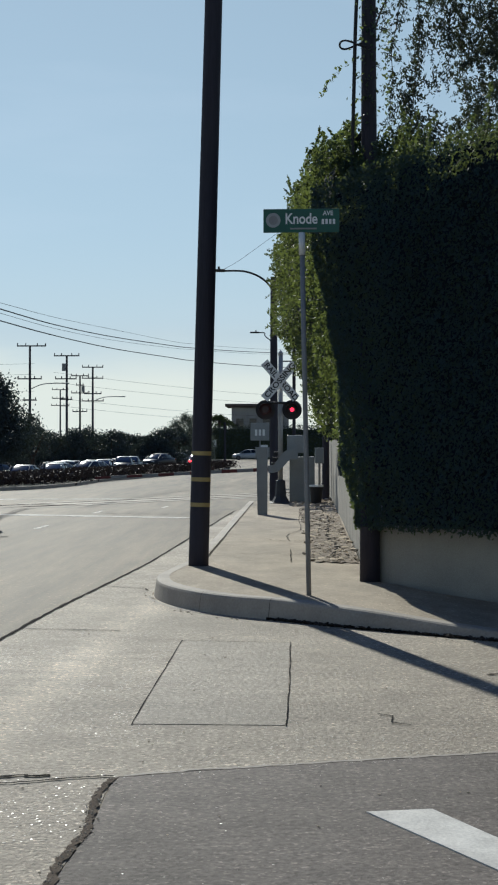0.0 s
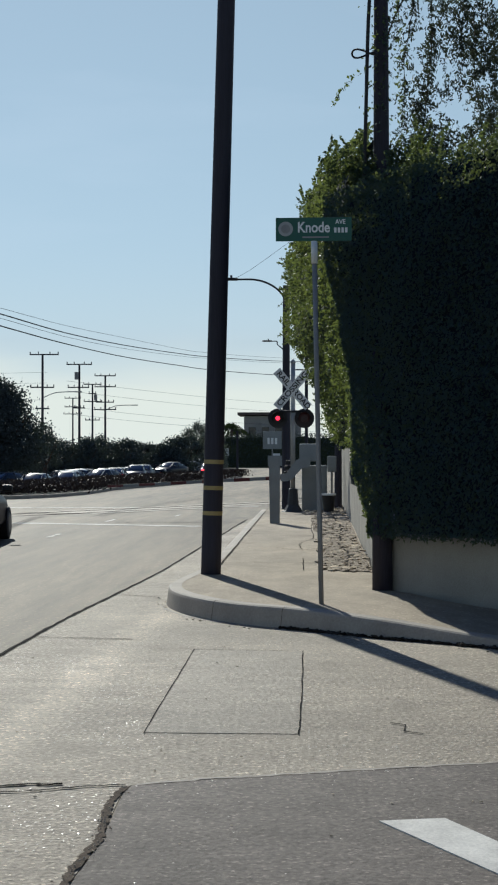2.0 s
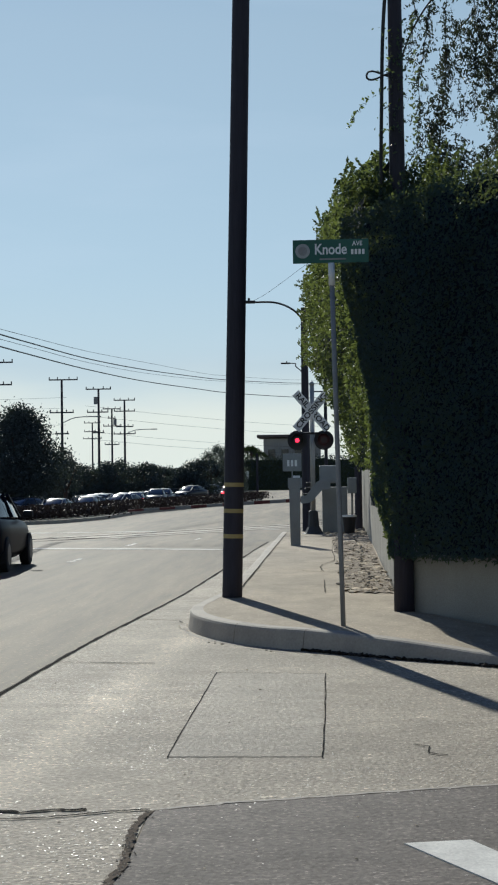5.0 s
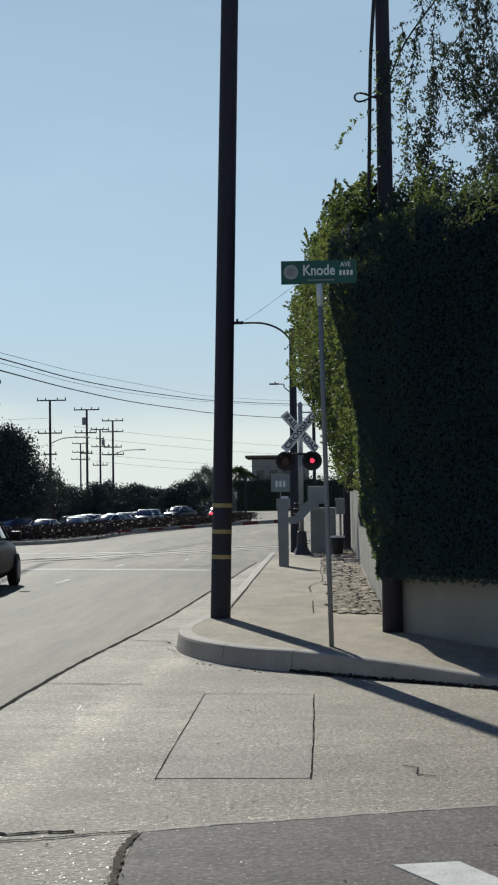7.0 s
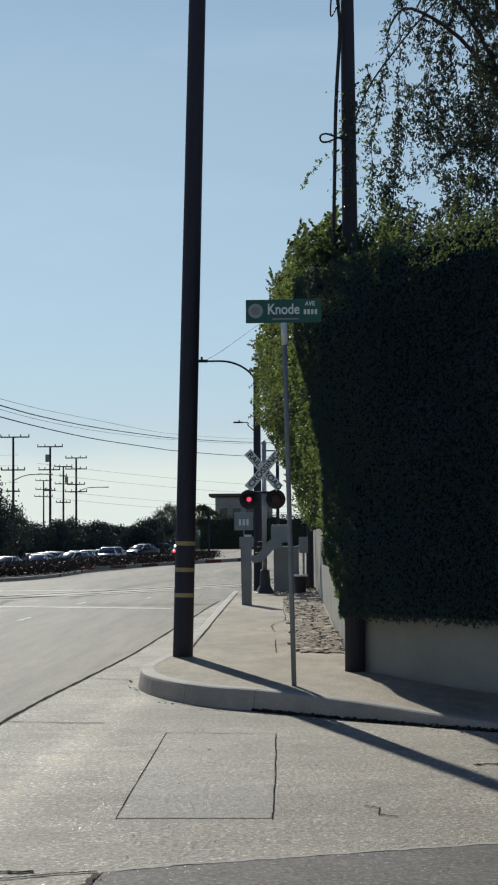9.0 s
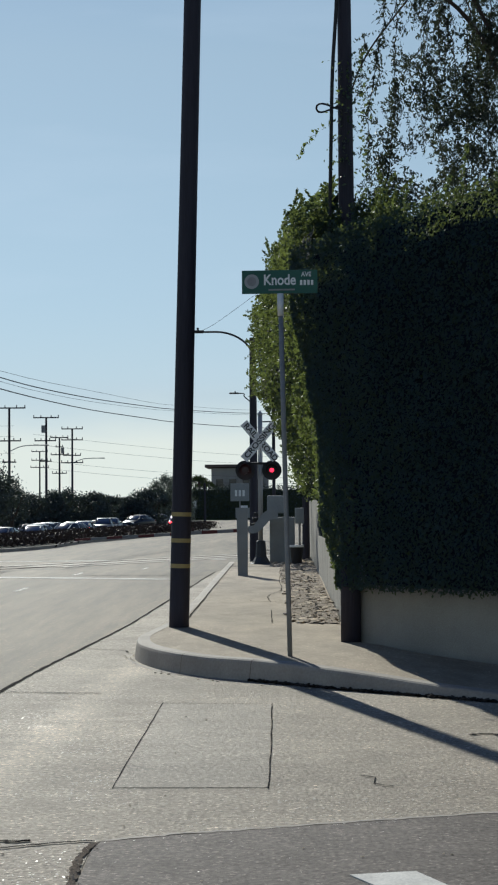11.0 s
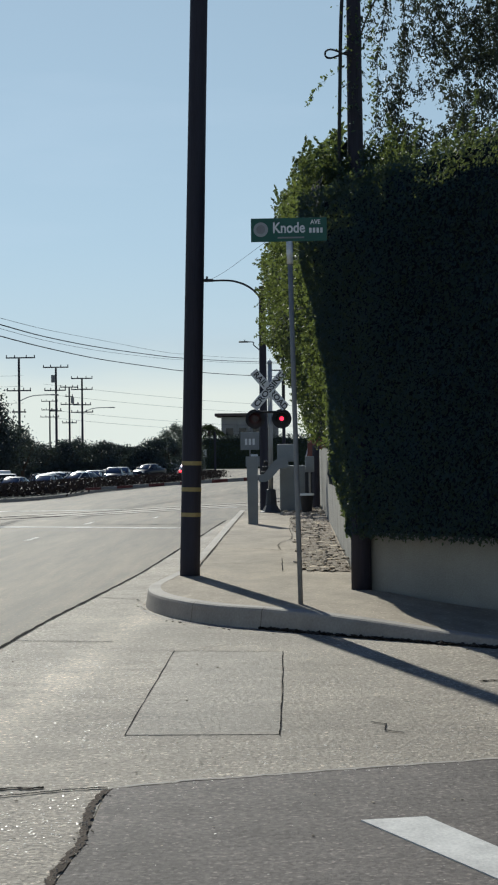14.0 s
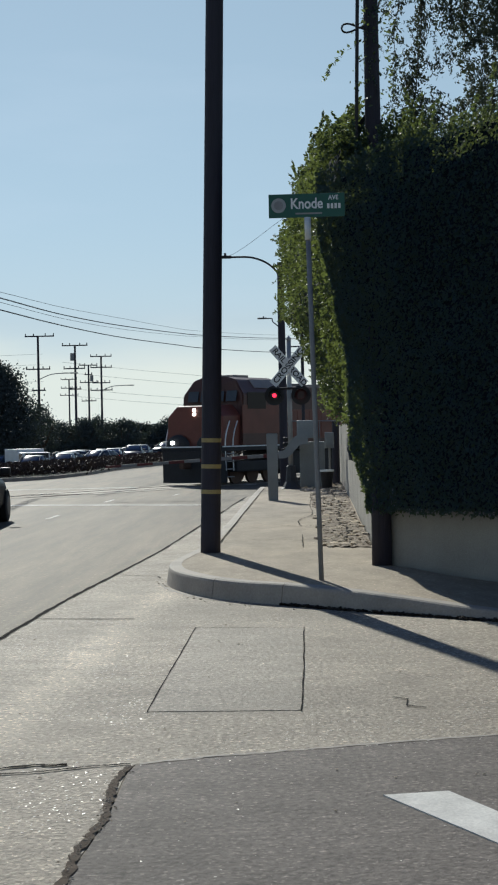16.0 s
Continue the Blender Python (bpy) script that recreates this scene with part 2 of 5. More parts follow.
def tube(bm, pts, radii, seg=10, cap=True):
    """A round bar along a list of points."""
    pts = [Vector(p) for p in pts]
    if not isinstance(radii, (list, tuple)):
        radii = [radii] * len(pts)
    rings, side = [], None
    for i, p in enumerate(pts):
        d = (pts[min(i + 1, len(pts) - 1)] - pts[max(i - 1, 0)]).normalized()
        if side is None:
            side = d.orthogonal().normalized()
        side = (side - d * side.dot(d)).normalized()
        up = d.cross(side)
        rings.append([bm.verts.new(p + radii[i] * (side * math.cos(a) + up * math.sin(a))) for a in [2 * math.pi * k / seg for k in range(seg)]])
    for a, b in zip(rings, rings[1:]):
        for k in range(seg):
            bm.faces.new((a[k], a[(k + 1) % seg], b[(k + 1) % seg], b[k]))
    if cap:
        bm.faces.new(rings[0][::-1])
        bm.faces.new(rings[-1])
    return bm


def prism(bm, poly, z0, z1):
    """An upright prism on a plan outline given anticlockwise."""
    lo = [bm.verts.new((x, y, z0)) for x, y in poly]
    hi = [bm.verts.new((x, y, z1)) for x, y in poly]
    bm.faces.new(hi)
    bm.faces.new(lo[::-1])
    k = len(poly)
    for i in range(k):
        bm.faces.new((lo[i], lo[(i + 1) % k], hi[(i + 1) % k], hi[i]))
    return bm


def spline(pts, per=8):
    """Smooth line through the given points."""
    pts = [Vector(p) for p in pts]
    out = []
    for i in range(len(pts) - 1):
        a, b, c, d = pts[max(i - 1, 0)], pts[i], pts[i + 1], pts[min(i + 2, len(pts) - 1)]
        for k in range(per):
            t = k / per
            out.append(0.5 * ((2 * b) + (c - a) * t + (2 * a - 5 * b + 4 * c - d) * t * t + (3 * b - a - 3 * c + d) * t ** 3))
    return out + [pts[-1]]


def leaf_mesh(name, centres, sizes, mat, parent, seed, droop=0.0, slim=0.45, label="", face=None):
    """Many small folded leaves, each with a tip, at the given centres; face: the way they lie shingled towards."""
    rng = np.random.default_rng(seed)
    c = np.asarray(centres, float)
    n = len(c)
    d = rng.normal(size=(n, 3))
    d[:, 2] -= droop
    if face is not None:
        f = np.asarray(face, float) / np.linalg.norm(face)
        d -= 0.8 * (d @ f)[:, None] * f
    d /= np.linalg.norm(d, axis=1)[:, None]
    w = np.cross(d, rng.normal(size=(n, 3)) if face is None else f + 0.6 * rng.normal(size=(n, 3)))
    w /= np.linalg.norm(w, axis=1)[:, None]
    up = np.cross(d, w)
    s = np.asarray(sizes, float).reshape(-1, 1) * np.ones((n, 1))
    v = np.empty((n, 4, 3))
    v[:, 0] = c - d * s * 0.5
    v[:, 1] = c + w * s * slim * 0.5 + up * s * 0.08
    v[:, 2] = c + d * s * 0.5
    v[:, 3] = c - w * s * slim * 0.5 + up * s * 0.08
    me = bpy.data.meshes.new(name)
    f = np.arange(n * 4).reshape(n, 4)
    me.from_pydata(v.reshape(-1, 3), [], f.tolist())
    me.materials.append(mat)
    ob = new(name, me)
    if parent:
        ob.parent = parent
    return tagged(ob, label)


def ease(a, b, v):
    t = min(1.0, max(0.0, (v - a) / (b - a)))
    return t * t * (3 - 2 * t)


def ground_z(y, x=0.0):
    """Level of the ground: the road dips where the railway crosses, and the lot beyond the island lies lower."""
    return -0.5 * ease(15, 18, -x) * ease(96, 108, y) * (1 - ease(190, 215, y)) - 0.45 * ease(44, 60, y) + 0.45 * ease(170, 250, y)


# ------------------------------------------------------------------ ground
def build_ground():
    ys = [-300, -100, -30, -5, 0, 10, 20, 30, 40] + list(range(44, 62, 2)) + list(range(65, 100, 5)) + list(range(100, 270, 10)) + [ 400, 900, 3000]
    xs = [-1500, -400, -120, -40, -25, -18, -17, -16, -15, -12, -6, -2, 0, 3, 8, 20, 60, 200, 1500]
    bm = bmesh.new()
    g = [[bm.verts.new((x, y, ground_z(y, x))) for x in xs] for y in ys]
    for a, b in zip(g, g[1:]):
        for i in range(len(xs) - 1):
            bm.faces.new((a[i], a[i + 1], b[i + 1], b[i]))
    return setting(part("ground", bm, ASPHALT), "wide grey worn asphalt street running to the horizon", "road")


KERB_LINE = [(-1.40, 46, .2), (-1.41, 36, .2), (-1.40, 27.7, .2), (-1.44, 22.5, .2), (-1.58, 20.4, .2), (-1.64, 19.3, .2), (-1.52, 18.25, .2), (-1.17, 17.3, .2),
             (-.72, 16.62, .2), (-.17, 16.12, .2), (.56, 15.42, .17), (1.41, 14.7, .10), (2.4, 13.95, .05), (4.2, 12.7, .03)]
WALL_LINE = [(.91, 46), (.86, 36), (.80, 27.7), (.77, 22.5), (.75, 20.6), (.74, 20), (.76, 19.5), (.78, 19.1), (.82, 18.7), (.86, 18.3), (.98, 18.05), (1.55, 17.35), (2.6, 16.07), (4.6, 13.63)]


def build_pavement():
    k = spline(KERB_LINE, 5)
    w = spline([(x, y, 0.2) for x, y in WALL_LINE], 5)
    # kerb: rounded profile swept along the edge
    bm = bmesh.new()
    rings = []
    for i, p in enumerate(k):
        d = (k[min(i + 1, len(k) - 1)] - k[max(i - 1, 0)])
        d.z = 0
        d.normalize()
        inn = Vector((-d.y, d.x, 0))
        h = p.z
        prof = [(-0.012, -0.05), (-0.012, 0.0), (0.012, max(h - 0.035, 0.004)), (0.022, max(h - 0.012, 0.006)), (0.045, h), (0.16, h + 0.003), (0.16, -0.05)]
        rings.append([bm.verts.new((p.x + inn.x * o, p.y + inn.y * o, z)) for o, z in prof])
    for a, b in zip(rings, rings[1:]):
        for j in range(6):
            bm.faces.new((a[j], a[j + 1], b[j + 1], b[j]))
    kerb = setting(part("kerb", bm, KERB, smooth=False), "pale concrete kerb curving round the corner", "kerb")
    # walking surface between kerb and wall
    bm = bmesh.new()
    cols = 8
    rows = []
    for i, (p, q) in enumerate(zip(k, w)):
        d = (k[min(i + 1, len(k) - 1)] - k[max(i - 1, 0)])
        d.z = 0
        d.normalize()
        a = Vector((p.x - d.y * 0.16, p.y + d.x * 0.16, p.z + 0.001))
        b = Vector((q.x, q.y, min(0.2, p.z + 0.04)))
        rows.append([bm.verts.new(a.lerp(b, j / cols)) for j in range(cols + 1)])
    for a, b in zip(rows, rows[1:]):
        for j in range(cols):
            bm.faces.new((a[j], a[j + 1], b[j + 1], b[j]))
    bmesh.ops.recalc_face_normals(bm, faces=bm.faces)
    setting(part("pavement", bm, WALK), "tan concrete sidewalk along the wall", "sidewalk")


def strip(name, pts, width, z, mat, label, category, ragged=0.0, seed=1):
    """A thin flat ribbon on the ground: joints, cracks and painted lines."""
    rng = random.Random(seed)
    bm = bmesh.new()
    pts = [Vector((*p, 0)) for p in pts]
    if ragged:
        pts = spline(pts, 14)
        pts = [p + Vector((rng.gauss(0, ragged), rng.gauss(0, ragged), 0)) for p in pts]
    rows = []
    for i, p in enumerate(pts):
        d = (pts[min(i + 1, len(pts) - 1)] - pts[max(i - 1, 0)]).normalized()
        s = Vector((-d.y, d.x, 0)) * width * 0.5 * (rng.uniform(0.6, 1.4) if ragged else 1)
        zz = z(p.y) if callable(z) else z
        rows.append((bm.verts.new(p + s + Vector((0, 0, zz))), bm.verts.new(p - s + Vector((0, 0, zz)))))
    for a, b in zip(rows, rows[1:]):
        bm.faces.new((a[0], a[1], b[1], b[0]))
    bmesh.ops.recalc_face_normals(bm, faces=bm.faces)
    return setting(part(name, bm, mat), label, category)


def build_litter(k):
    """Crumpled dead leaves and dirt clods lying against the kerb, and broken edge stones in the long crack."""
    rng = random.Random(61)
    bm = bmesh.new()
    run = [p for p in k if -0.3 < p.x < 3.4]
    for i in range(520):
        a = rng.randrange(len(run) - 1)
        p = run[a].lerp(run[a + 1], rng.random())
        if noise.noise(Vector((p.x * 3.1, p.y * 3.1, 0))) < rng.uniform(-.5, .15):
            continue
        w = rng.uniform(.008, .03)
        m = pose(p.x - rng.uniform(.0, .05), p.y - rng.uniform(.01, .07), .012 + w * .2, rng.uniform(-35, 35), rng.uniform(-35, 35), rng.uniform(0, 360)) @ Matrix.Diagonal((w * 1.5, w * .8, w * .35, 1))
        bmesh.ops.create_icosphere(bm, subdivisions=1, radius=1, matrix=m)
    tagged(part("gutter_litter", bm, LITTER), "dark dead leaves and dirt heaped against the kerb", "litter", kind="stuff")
    bm = bmesh.new()
    for i in range(170):
        y = rng.uniform(5.6, 8.4)
        x = float(np.interp(y, (6.2, 6.7, 7.2, 7.6, 8.1, 8.4), (-.945, -.95, -.915, -.935, -.955, -.92)))
        w = rng.uniform(.0025, .007)
        m = pose(x + rng.gauss(0, .022), y, .012, rng.uniform(-30, 30), 0, rng.uniform(0, 360)) @ Matrix.Diagonal((w, w * .8, w * .6, 1))
        bmesh.ops.create_icosphere(bm, subdivisions=1, radius=1, matrix=m)
    tagged(part("edge_rubble", bm, RUBBLE), "loose broken stones in the crumbled asphalt edge", "rubble", kind="stuff")


def build_kerb_joints():
    """Narrow dark contraction joints over the face and top of the kerb."""
    k = spline(KERB_LINE, 5)
    for i in (37, 44):
        p, q = k[i], k[i + 1]
        d = (q - p).normalized()
        d.z = 0
        inn = Vector((-d.y, d.x, 0))
        bm = bmesh.new()
        prof = [(-0.015, 0.0), (0.009, max(p.z - 0.035, 0.004)), (0.019, max(p.z - 0.011, 0.006)), (0.045, p.z + .003), (0.16, p.z + 0.006)]
        rings = [[bm.verts.new(p + d * e + inn * o + Vector((0, 0, z - p.z))) for o, z in prof] for e in (-.003, .003)]
        for j in range(4):
            bm.faces.new((rings[0][j], rings[0][j + 1], rings[1][j + 1], rings[1][j]))
        bmesh.ops.solidify(bm, geom=bm.faces[:], thickness=0.002)
        setting(part("kerb_joint", bm, CRACK_BROWN), "thin dark joint across the kerb", "joint")


def build_apron():
    bm = bmesh.new()
    edge = [(-2.62, 3.0), (-2.60, 12), (-2.56, 14.4), (-2.48, 17.2), (-2.34, 20), (-2.15, 24.2), (-2.0, 30.5), (-1.77, 40.5), (-1.68, 44)]
    kerb_side = [(p.x, p.y) for p in spline(KERB_LINE, 4)]
    front = [(4.2, 10.2), (2.0, 9.5), (1.07, 9.17), (.06, 8.82), (-.5, 8.62), (-.91, 8.44), (-.93, 8.27), (-.91, 7.2), (-.94, 6.4), (-.95, 3.0)]
    prism(bm, [*edge[::-1], *front[::-1], *kerb_side[::-1]], -0.05, 0.004)
    bmesh.ops.triangulate(bm, faces=bm.faces)
    bmesh.ops.recalc_face_normals(bm, faces=bm.faces)
    setting(part("gutter_apron", bm, CONCRETE), "sunlit rough concrete gutter apron at the corner", "concrete apron")
    bm = prism(bmesh.new(), [(-1.0, 10.05), (-.08, 10.03), (-.08, 14.27), (-1.0, 14.37)], 0.0, 0.008)
    setting(part("repair_slab", bm, SLAB), "darker rectangular concrete repair slab in the apron", "concrete slab")
    bm = prism(bmesh.new(), [(-.93, 2.0), (6, 2.0), (6, 10.7), (4.2, 10.19), (2.0, 9.49), (1.07, 9.16), (.06, 8.81), (-.5, 8.61), (-.90, 8.43), (-.92, 8.27), (-.9, 7.2), (-.93, 6.4)], -0.05, 0.006)
    bmesh.ops.triangulate(bm, faces=bm.faces)
    bmesh.ops.recalc_face_normals(bm, faces=bm.faces)
    setting(part("side_road", bm, DARK_ASPHALT), "dark grey asphalt of the side street", "road")
    bm = prism(bmesh.new(), [(.30, 7.64), (.60, 6.98), (.95, 6.2), (1.25, 6.2), (.90, 6.98), (.60, 7.71)], 0.004, 0.012)
    setting(part("crosswalk_stripe", bm, ROAD_PAINT), "worn white painted crosswalk stripe", "road marking")
    J = 0.011
    strip("apron_edge", [(2.2, 9.56), (1.07, 9.18), (.06, 8.83), (-.5, 8.63), (-.88, 8.46)], 0.035, 0.008, KERB, "pale worn edge of the concrete apron", "joint", 0.008, 41)
    lab = "dark dirt-filled joint in the concrete"
    strip("joint", [(-1.0, 10.0), (-1.0, 14.4)], 0.007, J, CRACK, lab, "joint", 0.0018, 2)
    strip("joint", [(-.08, 9.98), (-.07, 12), (-.08, 14.3)], 0.007, J, CRACK, lab, "joint", 0.0022, 3)
    strip("joint", [(-1.0, 14.37), (-.08, 14.27)], 0.012, J, CRACK, lab, "joint", 0.006, 5)
    strip("joint", [(-2.52, 15.3), (-1.6, 15.15)], 0.022, J, CRACK, lab, "joint", 0.006, 6)
    strip("joint", [(-2.28, 20.0), (-2.0, 19.8), (-1.80, 19.65), (-1.75, 19.4)], 0.02, J, CRACK, lab, "joint", 0.01, 7)
    strip("joint", [(-2.62, 11), (-2.56, 14.4), (-2.48, 17.2), (-2.34, 20), (-2.15, 24.2), (-2.0, 30.5), (-1.77, 40.5), (-1.68, 44)], 0.035, J, CRACK, "black joint between road and gutter", "joint", 0.004, 8)
    strip("crack", [(-2.6, 8.35), (-1.5, 8.40), (-1.25, 8.45)], 0.035, J, CRACK, "ragged crack filled with black dirt", "crack", 0.02, 9)
    strip("crack", [(-2.6, 8.05), (-1.5, 8.24), (-1.15, 8.38), (-.93, 8.45)], 0.022, J, CRACK, "thin crack filled with black dirt", "crack", 0.005, 19)
    strip("crack", [(-.92, 8.4), (-.955, 8.1), (-.935, 7.6), (-.915, 7.2), (-.95, 6.7), (-.945, 6.2), (-.96, 4)], 0.036, J, CRACK_BROWN, "crumbled brown crack along the asphalt edge", "crack", 0.0045, 10)
    for pts, wd in (([(.48, 10.46), (.57, 10.38)], 0.018), ([(.57, 10.385), (.56, 10.28), (.548, 10.14)], 0.006), ([(.545, 10.15), (.60, 10.09), (.66, 10.06)], 0.018)):
        strip("crack", pts, wd, J, CRACK, "short crooked crack in the apron", "crack")
    strip("crack", [(1.38, 12.3), (1.48, 12.33), (1.58, 12.3)], 0.03, J, CRACK, "dark chipped crack in the apron", "crack", 0.02, 12)
    k = spline(KERB_LINE, 6)
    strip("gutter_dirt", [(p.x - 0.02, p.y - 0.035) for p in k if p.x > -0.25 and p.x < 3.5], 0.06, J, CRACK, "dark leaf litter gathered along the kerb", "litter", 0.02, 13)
    strip("gutter_edge", [(p.x - 0.05, p.y - 0.06) for p in k if p.x < -0.2 and p.y < 18.9], 0.05, 0.0065, KERB, "pale swept strip at the foot of the kerb", "gutter", 0.003, 43)
    build_litter(k)
    for pts, wd in (([(-13, 42.6), (-7.36, 41.4), (-2.59, 39.6)], 0.5), ([(-14.5, 68.2), (-9.5, 68.6), (-2.2, 70.2)], 0.6)):
        strip("stop_line", pts, wd, lambda y: ground_z(y) + 0.005, ROAD_PAINT, "worn white stop line across the street", "road marking", 0.012, 14)
    for i in range(4):
        y0 = 34.2 + i * 8.2
        strip("lane_dash", [(-5.37 + i * .2, y0), (-5.33 + i * .2, y0 + 1.5)], 0.09, lambda y: ground_z(y) + 0.005, ROAD_PAINT, "worn white lane dash", "road marking", 0.01, 15 + i)
    strip("joint", [(-.11, 21.4), (-.13, 24)], 0.010, 0.212, CRACK, "dark joint across the sidewalk", "joint", 0.002, 31)
    strip("crack", [(-1.2, 26.4), (-.6, 26.6), (-.15, 26.1), (.15, 26.5)], 0.02, 0.212, CRACK, "hairline crack across the sidewalk", "crack", 0.012, 32)
    strip("crack", [(-.15, 26.1), (-.2, 28), (.02, 30), (-.02, 34), (.03, 38)], 0.012, 0.212, CRACK, "crack along the edge of the sidewalk", "crack", 0.006, 33)
    strip("crack", [(.42, 21.8), (.52, 25), (.44, 28), (.56, 33), (.5, 40)], 0.035, 0.222, CRACK, "dark crack through the dry soil", "crack", 0.022, 35)
    for y in (22.9, 30.6, 34.2):
        strip("joint", [(-1.2, y), (-.6, y + .03), (.1, y)], 0.014, 0.212, CRACK, "faint joint across the sidewalk", "joint", 0.006, int(y))
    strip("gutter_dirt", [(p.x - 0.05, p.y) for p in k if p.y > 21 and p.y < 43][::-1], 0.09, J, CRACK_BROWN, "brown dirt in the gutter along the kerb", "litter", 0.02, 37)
    rng = random.Random(3)
    bm = bmesh.new()
    for i in range(70):
        p = k[rng.randrange(len(k))]
        if p.y > 24:
            continue
        s = rng.uniform(.004, .014)
        bmesh.ops.create_icosphere(bm, subdivisions=1, radius=1, matrix=pose(p.x + rng.uniform(-.12, .0), p.y - rng.uniform(.03, .3), .008, 0, 0, rng.uniform(0, 180)) @ Matrix.Diagonal((s * 1.6, s, s * .5, 1)))
    for i in range(60):
        s = rng.uniform(.004, .009)
        bmesh.ops.create_icosphere(bm, subdivisions=1, radius=1, matrix=pose(rng.uniform(-2.4, 2), rng.uniform(6.4, 15.5), .012, 0, 0, rng.uniform(0, 180)) @ Matrix.Diagonal((s * 1.4, s, s * .5, 1)))
    tagged(part("grit", bm, RUBBLE), "scattered pale grit along the kerb and gutter", "grit", kind="stuff")
    strip("joint", [(-1.22, 21.5), (-1.22, 30), (-1.22, 44)], 0.014, 0.212, CRACK, "dark joint behind the kerb", "joint", 0.005, 34)


def build_aggregate():
    """Small stones worn proud of the concrete and the asphalt, their pale colour helping to imitate sun glints."""
    rng = np.random.default_rng(8)
    verts, faces = [], []
    for x, y, s in zip(rng.uniform(-2.5, 2.4, 15000), 5.6 + 9.5 * rng.random(15000) ** 1.2, rng.uniform(.0022, .0064, 15000)):
        if noise.noise(Vector((x * 1.4, y * .8, 2.0))) + .5 * noise.noise(Vector((x * 5, y * 3, 0))) < rng.uniform(-.25, .5) or (y > 8.5 + .33 * x and x > .2 and y > 13):
            continue
        if x > -.95 and y < 8.7 + .35 * x and rng.random() < .86:
            continue
        k, a = len(verts), rng.uniform(0, 1.6)
        for i in range(4):
            r = s * rng.uniform(.8, 1.5)
            verts.append((x + r * math.cos(a + i * 1.57), y + r * math.sin(a + i * 1.57), .007))
        verts.append((x, y, .0075 + s * .10))
        faces += [(k + i, k + (i + 1) % 4, k + 4) for i in range(4)]
    me = bpy.data.meshes.new("aggregate")
    me.from_pydata(verts, [], faces)
    me.materials.append(QUARTZ)
    tagged(new("aggregate", me), "pale stones worn proud of the street surface, coloured for sun glints", "aggregate", kind="stuff")


def build_soil_strip():
    rng = random.Random(5)
    bm = bmesh.new()
    rows = []
    for i in range(49):
        y = 21.2 + i * 0.5
        x0 = 0.12 - 0.1 * ease(24, 40, y) + rng.uniform(-.05, .05) + 0.25 * (1 - ease(21, 23, y))
        x1 = 0.74 + 0.006 * (y - 21)
        rows.append([bm.verts.new((x0 + (x1 - x0) * j / 8, y + rng.uniform(-.1, .1), 0.207 + (0 if j in (0, 8) else rng.uniform(0, 0.016)))) for j in range(9)])
    for a, b in zip(rows, rows[1:]):
        for j in range(8):
            bm.faces.new((a[j], a[j + 1], b[j + 1], b[j]))
    setting(part("soil_strip", bm, SOIL), "strip of dry bare soil beside the wall", "soil")
    bm = bmesh.new()
    for i in range(420):
        y = 21.4 + 23 * rng.random() ** 1.3
        x = rng.uniform(0.12 - 0.1 * ease(24, 40, y), 0.78)
        s = rng.uniform(0.012, 0.04)
        m = pose(x, y, 0.215 + s * 0.2, rng.uniform(-20, 20), rng.uniform(-20, 20), rng.uniform(0, 360)) @ Matrix.Diagonal((s, s * rng.uniform(.5, 1), s * .22, 1))
        bmesh.ops.create_icosphere(bm, subdivisions=1, radius=1, matrix=m)
    for i in range(230):
        y = 21.4 + 23 * rng.random() ** 1.2
        x = rng.uniform(0.10 - 0.1 * ease(24, 40, y), 0.76)
        s = rng.uniform(0.03, 0.085)
        m = pose(x, y, 0.214, rng.uniform(-8, 8), rng.uniform(-8, 8), rng.uniform(-25, 25)) @ Matrix.Diagonal((s, s * rng.uniform(1.2, 2.6), s * .3, 1))
        bmesh.ops.create_icosphere(bm, subdivisions=1, radius=1, matrix=m)
    tagged(part("leaf_litter", bm, RUBBLE), "dry clods and fallen leaves on the soil strip", "litter", kind="stuff")


def build_wall():
    bm = bmesh.new()
    for (x0, y0), (x1, y1) in (((.91, 60), (.80, 18.5)), ((.80, 18.5), (7.5, 10.3))):
        d = Vector((x1 - x0, y1 - y0, 0)).normalized()
        n = Vector((-d.y, d.x, 0))
        q = [(x0, y0), (x1, y1), (x1 + n.x * .2, y1 + n.y * .2), (x0 + n.x * .2, y0 + n.y * .2)]
        prism(bm, q, -0.6, 1.85)
    bmesh.ops.recalc_face_normals(bm, faces=bm.faces)
    setting(part("wall_garden", bm, STUCCO), "weathered grey stucco garden wall under the hedge", "wall")


# ------------------------------------------------------------------ near street furniture
def build_front_pole():
    t = thing("utility_pole", (-1.25, 20.79, 0.2), "tall dark creosoted wooden utility pole with yellow bands", "utility pole")
    bm = bmesh.new()
    n = 24
    tube(bm, [(0.19 * i / n * 11 / 6.96, 0, -0.2 + 11.2 * i / n) for i in range(n + 1)], [0.124 - 0.0022 * 11.2 * i / n for i in range(n + 1)], 20)
    part("shaft", bm, CREOSOTE, t, smooth=True)
    for z in (1.38, 1.06, 0.75):
        bm = tube(bmesh.new(), [(0.0268 * (z + 0.175), 0, z - 0.025), (0.0268 * (z + 0.225), 0, z + 0.025)], 0.1257 - 0.0022 * (z + 0.2), 20)
        part("band", bm, YELLOW, t, "faded yellow marker band")


